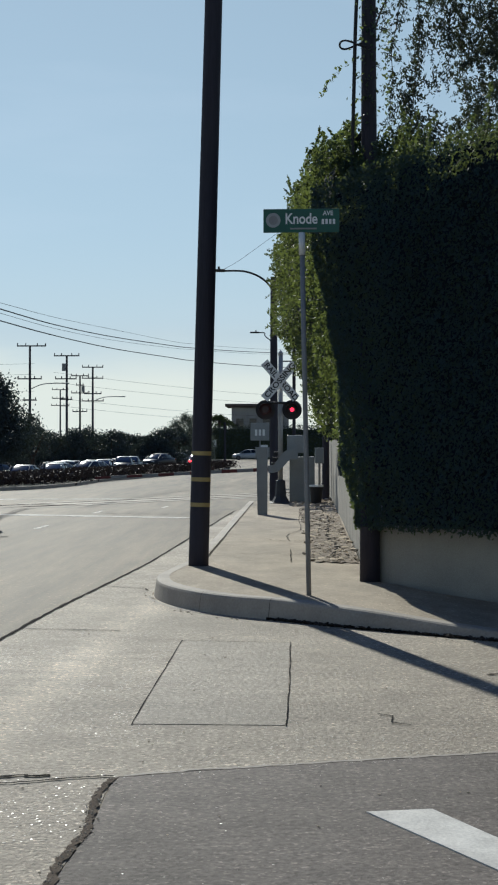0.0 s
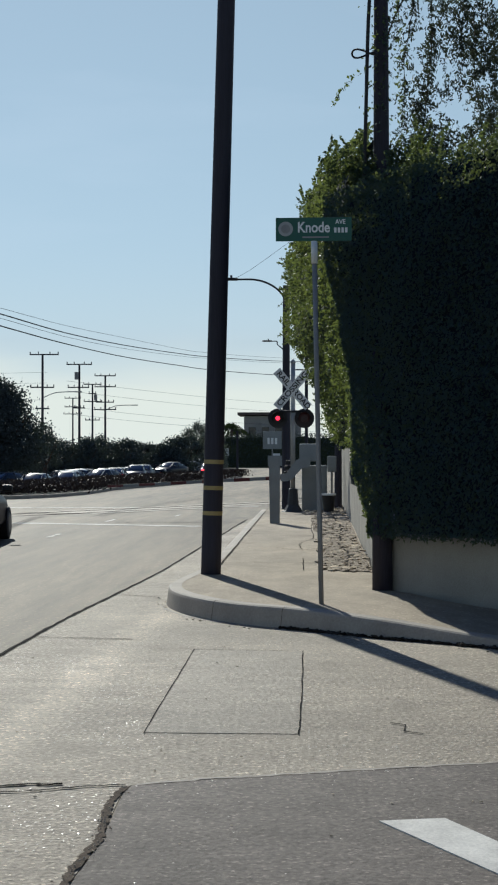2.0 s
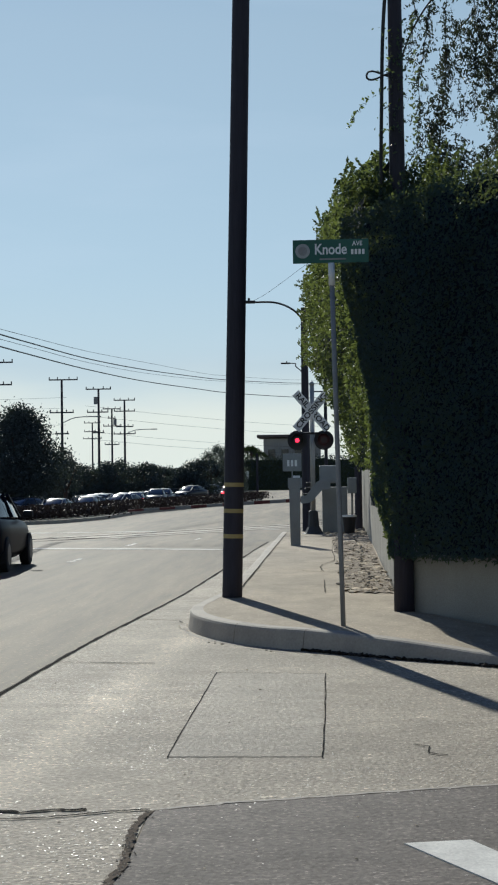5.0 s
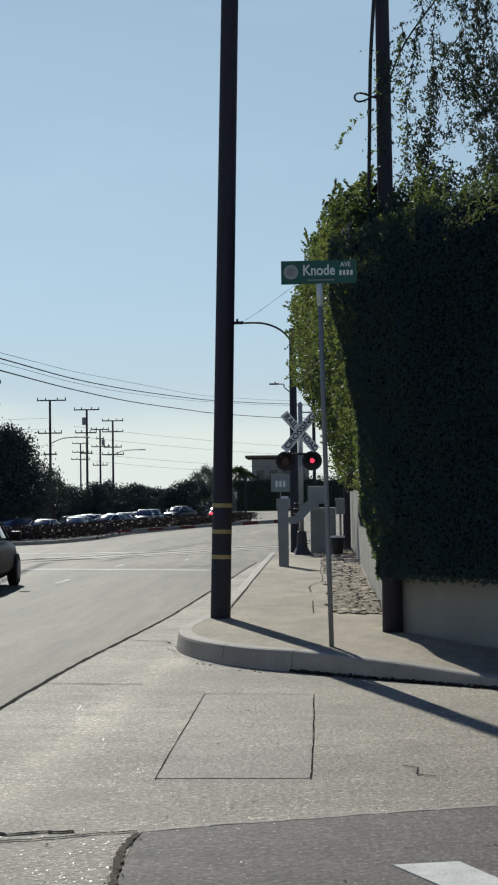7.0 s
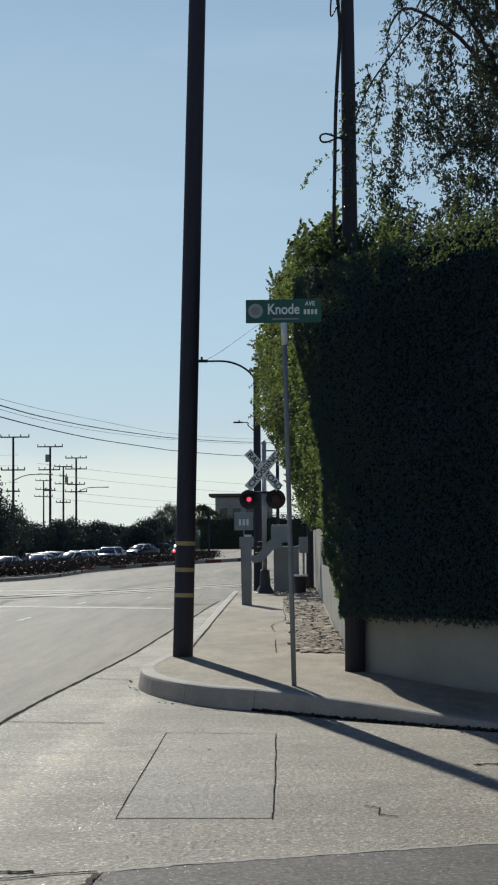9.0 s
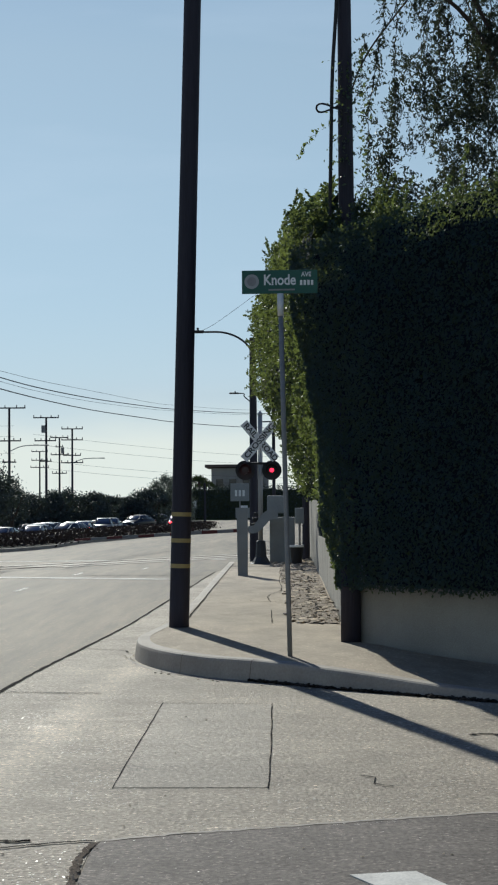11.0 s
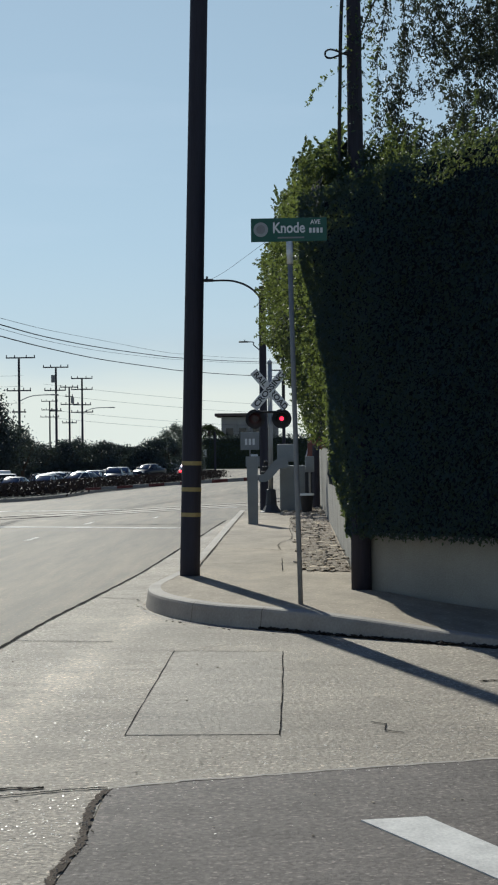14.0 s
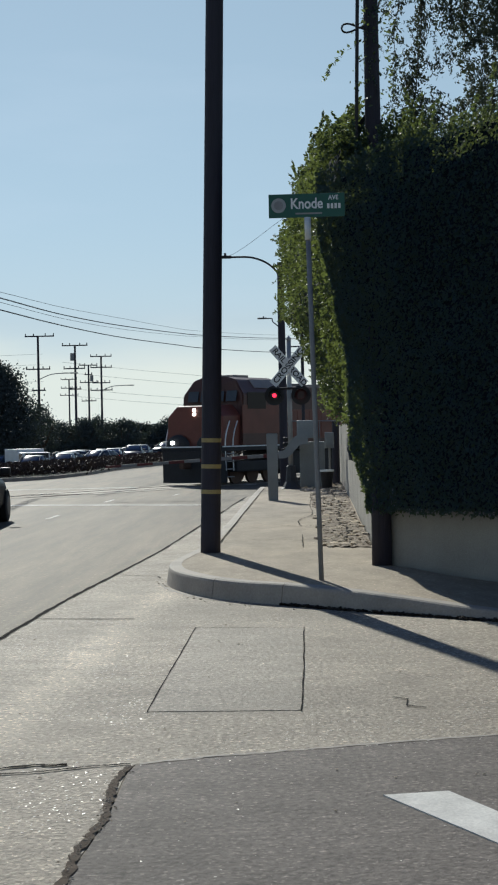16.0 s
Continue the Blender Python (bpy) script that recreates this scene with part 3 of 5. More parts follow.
def build_corner_pole():
    t = thing("utility_pole", (0.76, 18.39, 0.2), "dark wooden utility pole rising out of the hedge with cable", "utility pole")
    bm = tube(bmesh.new(), [(-0.02 * i / 8, 0, -0.2 + 10 * i / 8) for i in range(9)], [0.112 - 0.0065 * i for i in range(9)], 18)
    part("shaft", bm, CREOSOTE, t, smooth=True)
    bm = tube(bmesh.new(), spline([(-.20, -.05, 4.3), (-.175, -.06, 5.3), (-.15, -.06, 6.2), (-.10, -.08, 7.0), (-.12, -.08, 7.4), (-.09, -.08, 8.5)], 6), 0.02, 8)
    part("cable", bm, CABLE, t)
    bm = tube(bmesh.new(), [(-.19 + .14 * math.cos(a), -.09 + .1 * math.sin(a), 5.8 + .03 * math.sin(2 * a)) for a in [2 * math.pi * i / 20 for i in range(21)]], 0.011, 6)
    part("cable_bracket", bm, CABLE, t, "black loop bracket")
    bm = tube(bmesh.new(), spline([(-.11, -.1, 7.3), (-.2, -.1, 7.15), (-.17, -.1, 7.55), (-.1, -.1, 7.9)], 6), 0.009, 6)
    part("cable_loop", bm, CABLE, t)


def letters(name, body, size, mat, parent, m, label="", squeeze=1.0):
    cu = bpy.data.curves.new(name, "FONT")
    cu.body, cu.size, cu.extrude, cu.offset, cu.align_x, cu.align_y = body, size, 0.001, size * 0.022, "CENTER", "CENTER"
    tmp = bpy.data.objects.new(name, cu)
    me = bpy.data.meshes.new_from_object(tmp)
    bpy.data.objects.remove(tmp)
    bpy.data.curves.remove(cu)
    me.transform(Matrix.Diagonal((squeeze, 1, 1, 1)))
    me.materials.clear()
    me.materials.append(mat)
    ob = new(name, me)
    ob.parent, ob.matrix_basis = parent, m
    return tagged(ob, label)


def build_street_sign():
    t = thing("street_sign", (0.09, 16.62, 0.18), "green street name sign on a thin galvanised post", "street sign")
    lean = -0.07 / 3.56
    bm = tube(bmesh.new(), [(lean * z, 0, z) for z in (-.1, 1, 2, 3.38)], 0.025, 12)
    part("post", bm, GALV, t, smooth=True)
    bm = tube(bmesh.new(), [(lean * z, 0, z) for z in (3.36, 3.58)], 0.033, 12)
    part("sleeve", bm, SIGN_WHITE, t, "bright metal bracket sleeve", smooth=True)
    b = part("blade", box(bmesh.new(), (0, 0, 0), (0.745, 0.012, 0.232), 0.004), GREEN_SIGN, t, "green reflective name blade")
    b.matrix_basis = pose(-0.075, -0.01, 3.695, 0, 0, -2)
    up = pose(0, -0.0085, 0, 90, 0, 0)
    letters("lettering", "Knode", 0.145, SIGN_WHITE, b, pose(0.0, -0.0085, 0.015, 90, 0, 0), squeeze=0.82)
    letters("lettering", "AVE", 0.062, SIGN_WHITE, b, pose(0.262, -0.0085, 0.07, 90, 0, 0), squeeze=0.9)
    for i in range(4):
        part("number_bar", box(bmesh.new(), (0.212 + i * 0.036, -0.008, -0.01), (0.024, 0.003, 0.05), 0.001), SIGN_WHITE, b)
    part("caption_bar", box(bmesh.new(), (0.02, -0.008, -0.078), (0.26, 0.003, 0.016), 0.001), GALV, b)
    bm = tube(bmesh.new(), [(-.275, -.005, 0.005), (-.275, -.0095, 0.005)], 0.072, 24)
    part("seal", bm, SILVER, b, "round pale town seal")
    bm = tube(bmesh.new(), [(-.275, -.008, 0.005), (-.275, -.0105, 0.005)], 0.045, 20)
    part("seal_centre", bm, GALV, b)


# ------------------------------------------------------------------ hedge and trees
def hedge_side(z, t):
    """x of the street face at height z; t runs 0 at the corner to 1 at the far end."""
    near = 0.62 - 0.14 * ease(0.9, 1.6, z) - 0.34 * ease(1.8, 4.2, z) + 0.55 * ease(4.7, 5.5, z)
    far = float(np.interp(z, (1.7, 2.0, 2.6, 3.2, 3.65, 4.9, 5.2, 5.6, 6.2), (0.5, 0.27, 0.12, -0.14, -0.5, -0.5, -0.5, -0.22, 0.25)))
    return near + (far - near) * t


def build_hedge():
    h = thing("hedge", (1.0, 18.6, 0.2), "tall ivy hedge hanging over the wall", "hedge")
    rng = np.random.default_rng(11)
    # inner mass, kept behind the leaves; its dark colour stands in for shade between them
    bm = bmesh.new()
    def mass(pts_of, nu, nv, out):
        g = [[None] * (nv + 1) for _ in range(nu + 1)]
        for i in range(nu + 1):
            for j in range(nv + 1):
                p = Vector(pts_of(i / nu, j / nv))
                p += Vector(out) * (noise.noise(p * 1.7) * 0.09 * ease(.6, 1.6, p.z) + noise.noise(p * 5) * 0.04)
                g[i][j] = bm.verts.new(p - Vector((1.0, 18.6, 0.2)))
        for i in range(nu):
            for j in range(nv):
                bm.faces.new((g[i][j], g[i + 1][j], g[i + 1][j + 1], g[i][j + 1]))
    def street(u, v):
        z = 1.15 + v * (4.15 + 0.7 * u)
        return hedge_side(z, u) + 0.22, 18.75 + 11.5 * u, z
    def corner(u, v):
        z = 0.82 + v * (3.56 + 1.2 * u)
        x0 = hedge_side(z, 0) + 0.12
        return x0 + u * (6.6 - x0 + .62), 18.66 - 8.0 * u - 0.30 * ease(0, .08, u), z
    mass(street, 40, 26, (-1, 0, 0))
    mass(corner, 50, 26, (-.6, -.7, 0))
    part("inner_mass", bm, IVY_DARK, h, "dark mass inside the hedge, coloured as inner shade")
    # leaves
    n = 30000
    u, v = rng.random(n), rng.random(n)
    z = 0.95 + v * (4.3 + 0.8 * u)
    t = u ** 1.2
    xs = np.array([hedge_side(a, b) for a, b in zip(z, t)])
    y = 18.45 + 11.7 * t
    keep = (z > 1.5 - 0.6 * (t < .1)) & ~((t > 0.15) & (z < 1.75 + 0.5 * rng.random(n)))
    off = np.abs(rng.normal(0, 0.09, n))
    lump = np.array([noise.noise(Vector((0.3, b * 1.3, a * 1.6))) for a, b in zip(z, y)])
    keep &= np.array([noise.noise(Vector((7.3, b * 3.4, a * 1.9))) for a, b in zip(z, y)]) > 0.05 - 0.26 * rng.random(n)
    c = np.c_[xs + off + 0.14 * lump, y, z][keep] - (1.0, 18.6, 0.2)
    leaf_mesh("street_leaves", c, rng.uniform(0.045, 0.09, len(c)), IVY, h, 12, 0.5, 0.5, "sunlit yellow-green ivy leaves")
    n = 84000
    u, v = rng.random(n) ** 1.5, rng.random(n)
    z = 0.80 + v * (3.68 + 1.2 * u) - 0.05 * rng.random(n) ** 2
    x0 = np.array([hedge_side(a, 0) for a in z])
    x = x0 + u * (7.2 - x0)
    y = 18.50 - 8.0 * u - 0.33 * np.minimum(1, u * 12)
    lump = np.array([noise.noise(Vector((a * 1.5, 3.3, b * 1.5))) for a, b in zip(x, z)])
    off = np.abs(rng.normal(0, 0.04, n)) + 0.10 * lump - 0.05
    c = np.c_[x + off * .6, y + off * .75, z] - (1.0, 18.6, 0.2)
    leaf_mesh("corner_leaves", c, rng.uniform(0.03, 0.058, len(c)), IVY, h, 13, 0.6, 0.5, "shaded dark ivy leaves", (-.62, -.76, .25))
    # leafy sprigs along the top and loose shoots on the street edge
    pts = []

    def sprig(p, d, ln):
        d = np.asarray(d, float)
        d /= np.linalg.norm(d)
        for s in np.linspace(0, 1, int(ln / 0.009) + 4):
            pts.append(np.asarray(p) + d * ln * s + rng.normal(0, 0.020 * (1.25 - s), 3) - np.array([0, 0, 0.10 * s * s * ln]))

    for i in range(560):
        t0 = rng.random() ** 1.5
        zt = 4.75 + 1.0 * t0 + rng.normal(0, .08)
        sprig((hedge_side(zt - .2, t0) + rng.uniform(0.03, 1.15), 18.4 + 11.5 * t0, zt), (rng.normal(0, .4), rng.normal(0, .3), 1.0), rng.uniform(0.1, 0.34) + 0.3 * (rng.random() < .12))
    for i in range(170):
        t0, zt = rng.random(), rng.uniform(2.4, 5.0)
        sprig((hedge_side(zt, t0) + .04, 18.5 + 11.5 * t0, zt), (-1.0, rng.normal(0, .4), rng.normal(0.1, .5)), rng.uniform(0.08, 0.24))
    for i in range(430):
        x = .5 + 3.0 * rng.random() ** 2.1
        sprig((x, 18.3 - 1.2 * (x - .55) + rng.uniform(0, .9), 4.40 + rng.normal(0, .13)), (rng.normal(0, .35), rng.normal(0, .3), 1.0), rng.uniform(0.12, 0.4) + 0.45 * (rng.random() < .12))
    vine = np.c_[.745 + rng.normal(0, .09, 180), 18.28 + rng.normal(0, .05, 180), rng.choice((5.3, 5.55, 5.9, 6.15, 6.4), 180) + rng.normal(0, .12, 180)]
    s = rng.random(46)[:, None]
    trail = np.array([.56, 18.2, 5.80]) + s * (-.36, 0, -.40) + s * (1 - s) * (-.1, 0, .14) + rng.normal(0, .018, (46, 3))
    climb = np.c_[.93 + .04 * np.sin(np.linspace(0, 9, 110)) + rng.normal(0, .03, 110), 18.25 + rng.normal(0, .03, 110), 4.9 + 1.75 * rng.random(110)]
    c = np.vstack([np.array(pts), vine, trail, climb]) - (1.0, 18.6, 0.2)
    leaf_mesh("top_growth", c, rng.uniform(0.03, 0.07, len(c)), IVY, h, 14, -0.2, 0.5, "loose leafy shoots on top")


def build_weeping_tree():
    base = (3.4, 21.5, 0.0)
    t = thing("weeping_tree", base, "drooping green tree with hanging leafy branches behind the hedge", "tree")
    rng = np.random.default_rng(21)
    bm = tube(bmesh.new(), spline([(0, 0, 0), (0.1, 0, 2), (-.1, .1, 4), (0.05, 0, 6)], 5), [0.22 - 0.006 * i for i in range(16)], 12)
    part("trunk", bm, BARK, t, smooth=True)
    limbs, leaves = bmesh.new(), []
    limb_ends = [(-.9, -.2, 9.2), (-1.3, .2, 8.8), (-.6, -.5, 9.6), (0.2, 0, 10.2), (1.0, -.2, 9.6), (-1.7, -.1, 8.4), (1.8, 0, 9)]
    for e in limb_ends:
        mid = (e[0] * .45, e[1] * .5, 7.6)
        pts = spline([(0, 0, 5.4), mid, e, (e[0] - .35, e[1], e[2] - .35)], 6)
        tube(limbs, pts, [0.035 * (1 - i / len(pts)) + 0.006 for i in range(len(pts))], 6)
    def strand(p, ln, drift):
        pts = [np.array(p, float)]
        n = max(5, int(ln / 0.10))
        for i in range(n):
            pts.append(pts[-1] + np.array([drift * (1 - i / n) + rng.normal(0, .02), rng.normal(0, .02), -ln / n]))
        tube(limbs, [Vector(q) for q in pts], [0.007 * (1 - i / len(pts)) + 0.002 for i in range(len(pts))], 4)
        full = rng.random(len(pts)) ** .7
        for a, f in zip(pts, full):
            for _ in range(int(1 + 5 * f)):
                d = np.array([rng.normal(0, 1), rng.normal(0, 1), -rng.uniform(.3, 1.6)])
                d *= rng.uniform(.08, .24) / np.linalg.norm(d)
                for s in np.linspace(.1, 1, 9):
                    leaves.append(a + d * s + rng.normal(0, .012, 3))

    for i in range(58):
        x = -1.95 + 3.2 * rng.random() ** 0.75
        zt = 6.9 + 2.4 * rng.random() + 0.6 * (x + 2)
        strand((x, rng.normal(0, .5), min(zt, 10.3)), rng.uniform(.6, 2.4), rng.normal(-.01, .03))
    for x, z, ln in ((-2.45, 7.15, 1.0), (-2.3, 7.6, .8), (-2.1, 7.5, 1.9), (-1.9, 7.0, 1.6), (-2.0, 8.2, 1.2)):
        strand((x, -.3, z), ln, -.012)
    tube(limbs, [Vector(p) for p in spline([(-1.3, -.1, 8.6), (-1.8, -.2, 8.0), (-2.3, -.25, 7.3), (-2.52, -.3, 6.6), (-2.5, -.3, 5.9)], 6)], 0.012, 5)
    boughs = []
    for x0, z0, x1, z1, m in ((-1.85, 7.5, -2.25, 5.2, 17), (-1.5, 8.4, -1.75, 6.2, 14), (-1.95, 5.7, -2.1, 4.8, 10)):
        for q in rng.random(m):
            boughs.append(np.array([x0 + (x1 - x0) * q ** 1.3 + rng.normal(0, .07), rng.normal(-.2, .15), z0 + (z1 - z0) * q]))
    for i in range(360):  # dense body beyond
        z = rng.uniform(4.6, 10.0)
        boughs.append(np.array([-1.12 - .45 * ease(-6.4, -5.2, -z) + .3 * math.sin(z * 2.6) + abs(rng.normal(0, .7)), rng.normal(.2, .5), z]))
    for i in range(150):  # low skirt over the hedge
        boughs.append(np.array([rng.uniform(-2.1, -.3), rng.normal(-.3, .4), 4.7 + 1.25 * rng.random() ** 1.4]))
    for c in boughs:
        for _ in range(9):
            d = np.array([rng.normal(0, 1), rng.normal(0, 1), -rng.uniform(.2, 1.5)])
            d *= rng.uniform(.1, .28) / np.linalg.norm(d)
            o = rng.normal(0, .07, 3)
            for s in np.linspace(.1, 1, 10):
                leaves.append(c + o + d * s + rng.normal(0, .012, 3))
    part("branchwork", limbs, BARK, t)
    leaf_mesh("crown", np.array(leaves), rng.uniform(0.035, 0.075, len(leaves)), PEPPER, t, 22, 1.0, 0.36)


# ------------------------------------------------------------------ materials of the crossing and the distance
SIGNAL_GREY = material("signal_grey_paint", (0.26, 0.28, 0.28), 0.55, 0.2, spread=0.18, scale=3, fine=50, bump=0.1)
# gate arm sheeting darkened in colour to stand in for its backlit side
ARM_WHITE = material("backlit_white_sheeting", (0.22, 0.22, 0.22), 0.7, spread=0.25, scale=4, fine=50, bump=0.1)
ARM_RED = material("backlit_red_sheeting", (0.10, 0.02, 0.02), 0.7, spread=0.25, scale=4, fine=50, bump=0.1)
CAST = material("cast_iron", (0.06, 0.065, 0.07), 0.7, 0.2, spread=0.3, scale=5, fine=50, bump=0.3)
LAMP_RED = glow("lit_lamp", (1.0, 0.02, 0.05), 2.8)
LENS_DARK = material("unlit_lens", (0.025, 0.004, 0.006), 0.3, spread=0.2, bump=0)
ORANGE = material("orange_loco_paint", (0.165, 0.048, 0.030), 0.5, spread=0.3, scale=1.2, fine=25, bump=0.05)
LOCO_DARK = material("dark_loco_paint", (0.085, 0.036, 0.028), 0.5, spread=0.3, scale=1.2, fine=25, bump=0.05)
LOCO_ROOF = material("loco_roof_grey", (0.22, 0.19, 0.17), 0.5, spread=0.25, scale=1.5, fine=25, bump=0.05)
LOCO_BLACK = material("loco_underframe", (0.018, 0.019, 0.022), 0.7, spread=0.35, scale=3, fine=30, bump=0.3)
HEADLIGHT = glow("headlight", (1.0, 0.93, 0.8), 7.0)
TAIL = material("tail_lens", (0.35, 0.01, 0.01), 0.25, spread=0.1, bump=0)
BRAKE = glow("brake_lamp", (1.0, 0.03, 0.04), 5.0)
RUBBER = material("tyre_rubber", (0.015, 0.015, 0.016), 0.8, spread=0.2, scale=10, fine=60, bump=0.2)
RIM = material("alloy_rim", (0.10, 0.10, 0.105), 0.4, 0.6, spread=0.1, bump=0)
TRUCK_WHITE = material("truck_white", (0.7, 0.7, 0.68), 0.5, spread=0.1, scale=1.5, fine=20, bump=0.05)
PLASTER = material("building_plaster", (0.36, 0.345, 0.32), 0.9, spread=0.15, scale=0.8, fine=20, bump=0.2)
ROOF_TILE = material("building_roof", (0.13, 0.10, 0.085), 0.9, spread=0.25, scale=1.5, fine=20, bump=0.3)
PALM = leaf_material("palm_leaf", (0.05, 0.07, 0.03), (0.08, 0.11, 0.03), 0.3, 0.25)
ISLAND = material("island_planting", (0.035, 0.045, 0.022), 0.95, spread=0.5, scale=2.5, fine=14, bump=0.8, depth=0.06)


def glass(name, tint=(0.02, 0.025, 0.03)):
    m = material(name, tint, 0.08, spread=0.1, bump=0, spec=0.4)
    return m


GLASS = glass("dark_window_glass")
CAB_GLASS = material("tinted_cab_glass", (0.018, 0.016, 0.016), 0.3, spread=0.2, bump=0, spec=0.1)
# pane tint raised to stand in for sky seen through the cab
LOCO_GLASS = glass("sky_paled_windshield", (0.09, 0.10, 0.11))


def car_paint(name, colour, metal=0.3, spec=0.3):
    m = material(name, colour, 0.3, metal, spread=0.08, scale=2, fine=40, bump=0)
    m.node_tree.nodes["Principled BSDF"].inputs["Coat Weight"].default_value = 0.0
    m.node_tree.nodes["Principled BSDF"].inputs["Specular IOR Level"].default_value = spec
    return m


# ------------------------------------------------------------------ railway crossing
def build_signal():
    t = thing("crossing_signal", (-0.5, 44, 0.19), "railway crossing signal mast with crossbuck and lowered gate", "crossing signal")
    bm = bmesh.new()
    tube(bm, [(0, 0, 0.5), (0, 0, 3.9)], 0.062, 14)
    tube(bm, [(0, 0, 3.88), (0, 0, 3.93), (0, 0, 3.99)], [0.075, 0.06, 0.01], 14)
    part("mast", bm, SILVER, t, "silver-painted steel mast", smooth=True)
    bm = bmesh.new()
    tube(bm, [(0, 0, -0.1), (0, 0, 0.02), (0, 0, 0.05), (0, 0, 0.2), (0, 0, 0.6), (0, 0, 0.62)], [0.30, 0.30, 0.24, 0.15, 0.12, 0.09], 8)
    part("base", bm, CAST, t, "flared dark cast-iron base")
    x0, z0 = -0.01, 3.2
    for word, tilt in (("RAILROAD", -49), ("CROSSING", 49)):
        y = -0.10 if tilt < 0 else -0.115
        b = part("crossbuck_blade", box(bmesh.new(), (0, 0, 0), (1.26, 0.008, 0.225), 0.003), WHITE, t, "white crossbuck board with black words")
        b.matrix_basis = pose(x0, y, z0, 0, -tilt, 0)
        for s, wd in ((-.36, "RAIL"), (.36, "ROAD")) if word == "RAILROAD" else ((0, "CROSSING"),):
            letters("lettering", wd, 0.2, BLACK, b, pose(s, -0.0055, 0, 90, 0, 0), squeeze=1.16 if s == 0 else 1.05)
    part("cross_arm", tube(bmesh.new(), [(-.46, -.08, 2.62), (.34, -.08, 2.62)], 0.03, 8), BLACK, t)
    drums = []
    for x in (-0.39, 0.30):
        bm = bmesh.new()
        tube(bm, [(x, -.06, 2.44), (x, -.075, 2.44)], 0.255, 28)
        u = part("light_background", bm, BLACK, t, "round black lamp background")
        bm = bmesh.new()
        tube(bm, [(x, .08, 2.44), (x, -.06, 2.44)], [0.12, 0.15], 18)
        part("light_housing", bm, BLACK, u)
        bm = bmesh.new()
        rings = []
        for d in (0.0, 0.28):
            rings.append([bm.verts.new((x + 0.165 * math.cos(a), -.075 - d, 2.44 + 0.165 * math.sin(a))) for a in [radians(-20 + 220 * k / 16) for k in range(17)]])
        for k in range(16):
            bm.faces.new((rings[0][k], rings[0][k + 1], rings[1][k + 1], rings[1][k]))
        bmesh.ops.solidify(bm, geom=bm.faces[:], thickness=0.004)
        part("visor", bm, BLACK, u)
        d = new("lamp_drum")
        d.parent, d.matrix_basis = t, pose(x, -.19, 2.44)
        part("lit_face", tube(bmesh.new(), [(0, -.02, 0), (0, -.03, 0)], [0.055, 0.04], 18), LAMP_RED, d, "glowing red lamp face")
        part("dark_face", tube(bmesh.new(), [(0, .03, 0), (0, -.019, 0)], [0.10, 0.10], 18), LENS_DARK, d, "unlit dark red lamp face")
        drums.append(d)
    # gate mechanism, counterweight arms and the arm across the lane
    part("gate_mechanism", box(bmesh.new(), (.42, -.05, 1.55), (0.5, 0.4, 0.46), 0.03), SIGNAL_GREY, t)
    bm = bmesh.new()
    curve = spline([(.45, 0, 1.30), (.2, 0, 1.27), (.02, 0, 1.08), (-.12, 0, .93), (-.32, 0, .90)], 6)
    rows = []
    for i, p in enumerate(curve):
        w = 0.14 - 0.05 * i / len(curve)
        d = (curve[min(i + 1, len(curve) - 1)] - curve[max(i - 1, 0)]).normalized()
        nrm = Vector((-d.z, 0, d.x)) * w
        rows.append([bm.verts.new(p + nrm * s + Vector((0, yy, 0))) for s, yy in ((1, -.30), (-1, -.30), (-1, -.22), (1, -.22))])
    for a, b in zip(rows, rows[1:]):
        for k in range(4):
            bm.faces.new((a[k], a[(k + 1) % 4], b[(k + 1) % 4], b[k]))
    bm.faces.new(rows[0])
    bm.faces.new(rows[-1][::-1])
    bmesh.ops.recalc_face_normals(bm, faces=bm.faces)
    part("gate_support", bm, SIGNAL_GREY, t, "curved grey gate arm support")
    for z in (1.02, 1.16, 1.30):
        part("counterweight", box(bmesh.new(), (-.12 + (z - 1.0) * .2, .1, z), (0.26, 0.1, 0.10), 0.02), BLACK, t)
    arm = new("gate_arm")
    arm.parent, arm.matrix_basis = t, pose(-.3, -.26, .9, 0, -2.9 + 5.8, 180)
    n = 11
    for i in range(n):
        part("stripe", box(bmesh.new(), (0.2 + i * 0.41, 0, 0), (0.409, 0.05, 0.095 - 0.003 * i), 0.006), ARM_WHITE if i % 2 else ARM_RED, arm)
    for i in (3, 7, 10):
        part("arm_lamp", tube(bmesh.new(), [(0.25 + i * 0.4, 0, .05), (0.25 + i * 0.4, 0, .14)], 0.045, 10), LENS_DARK, arm)
    return drums


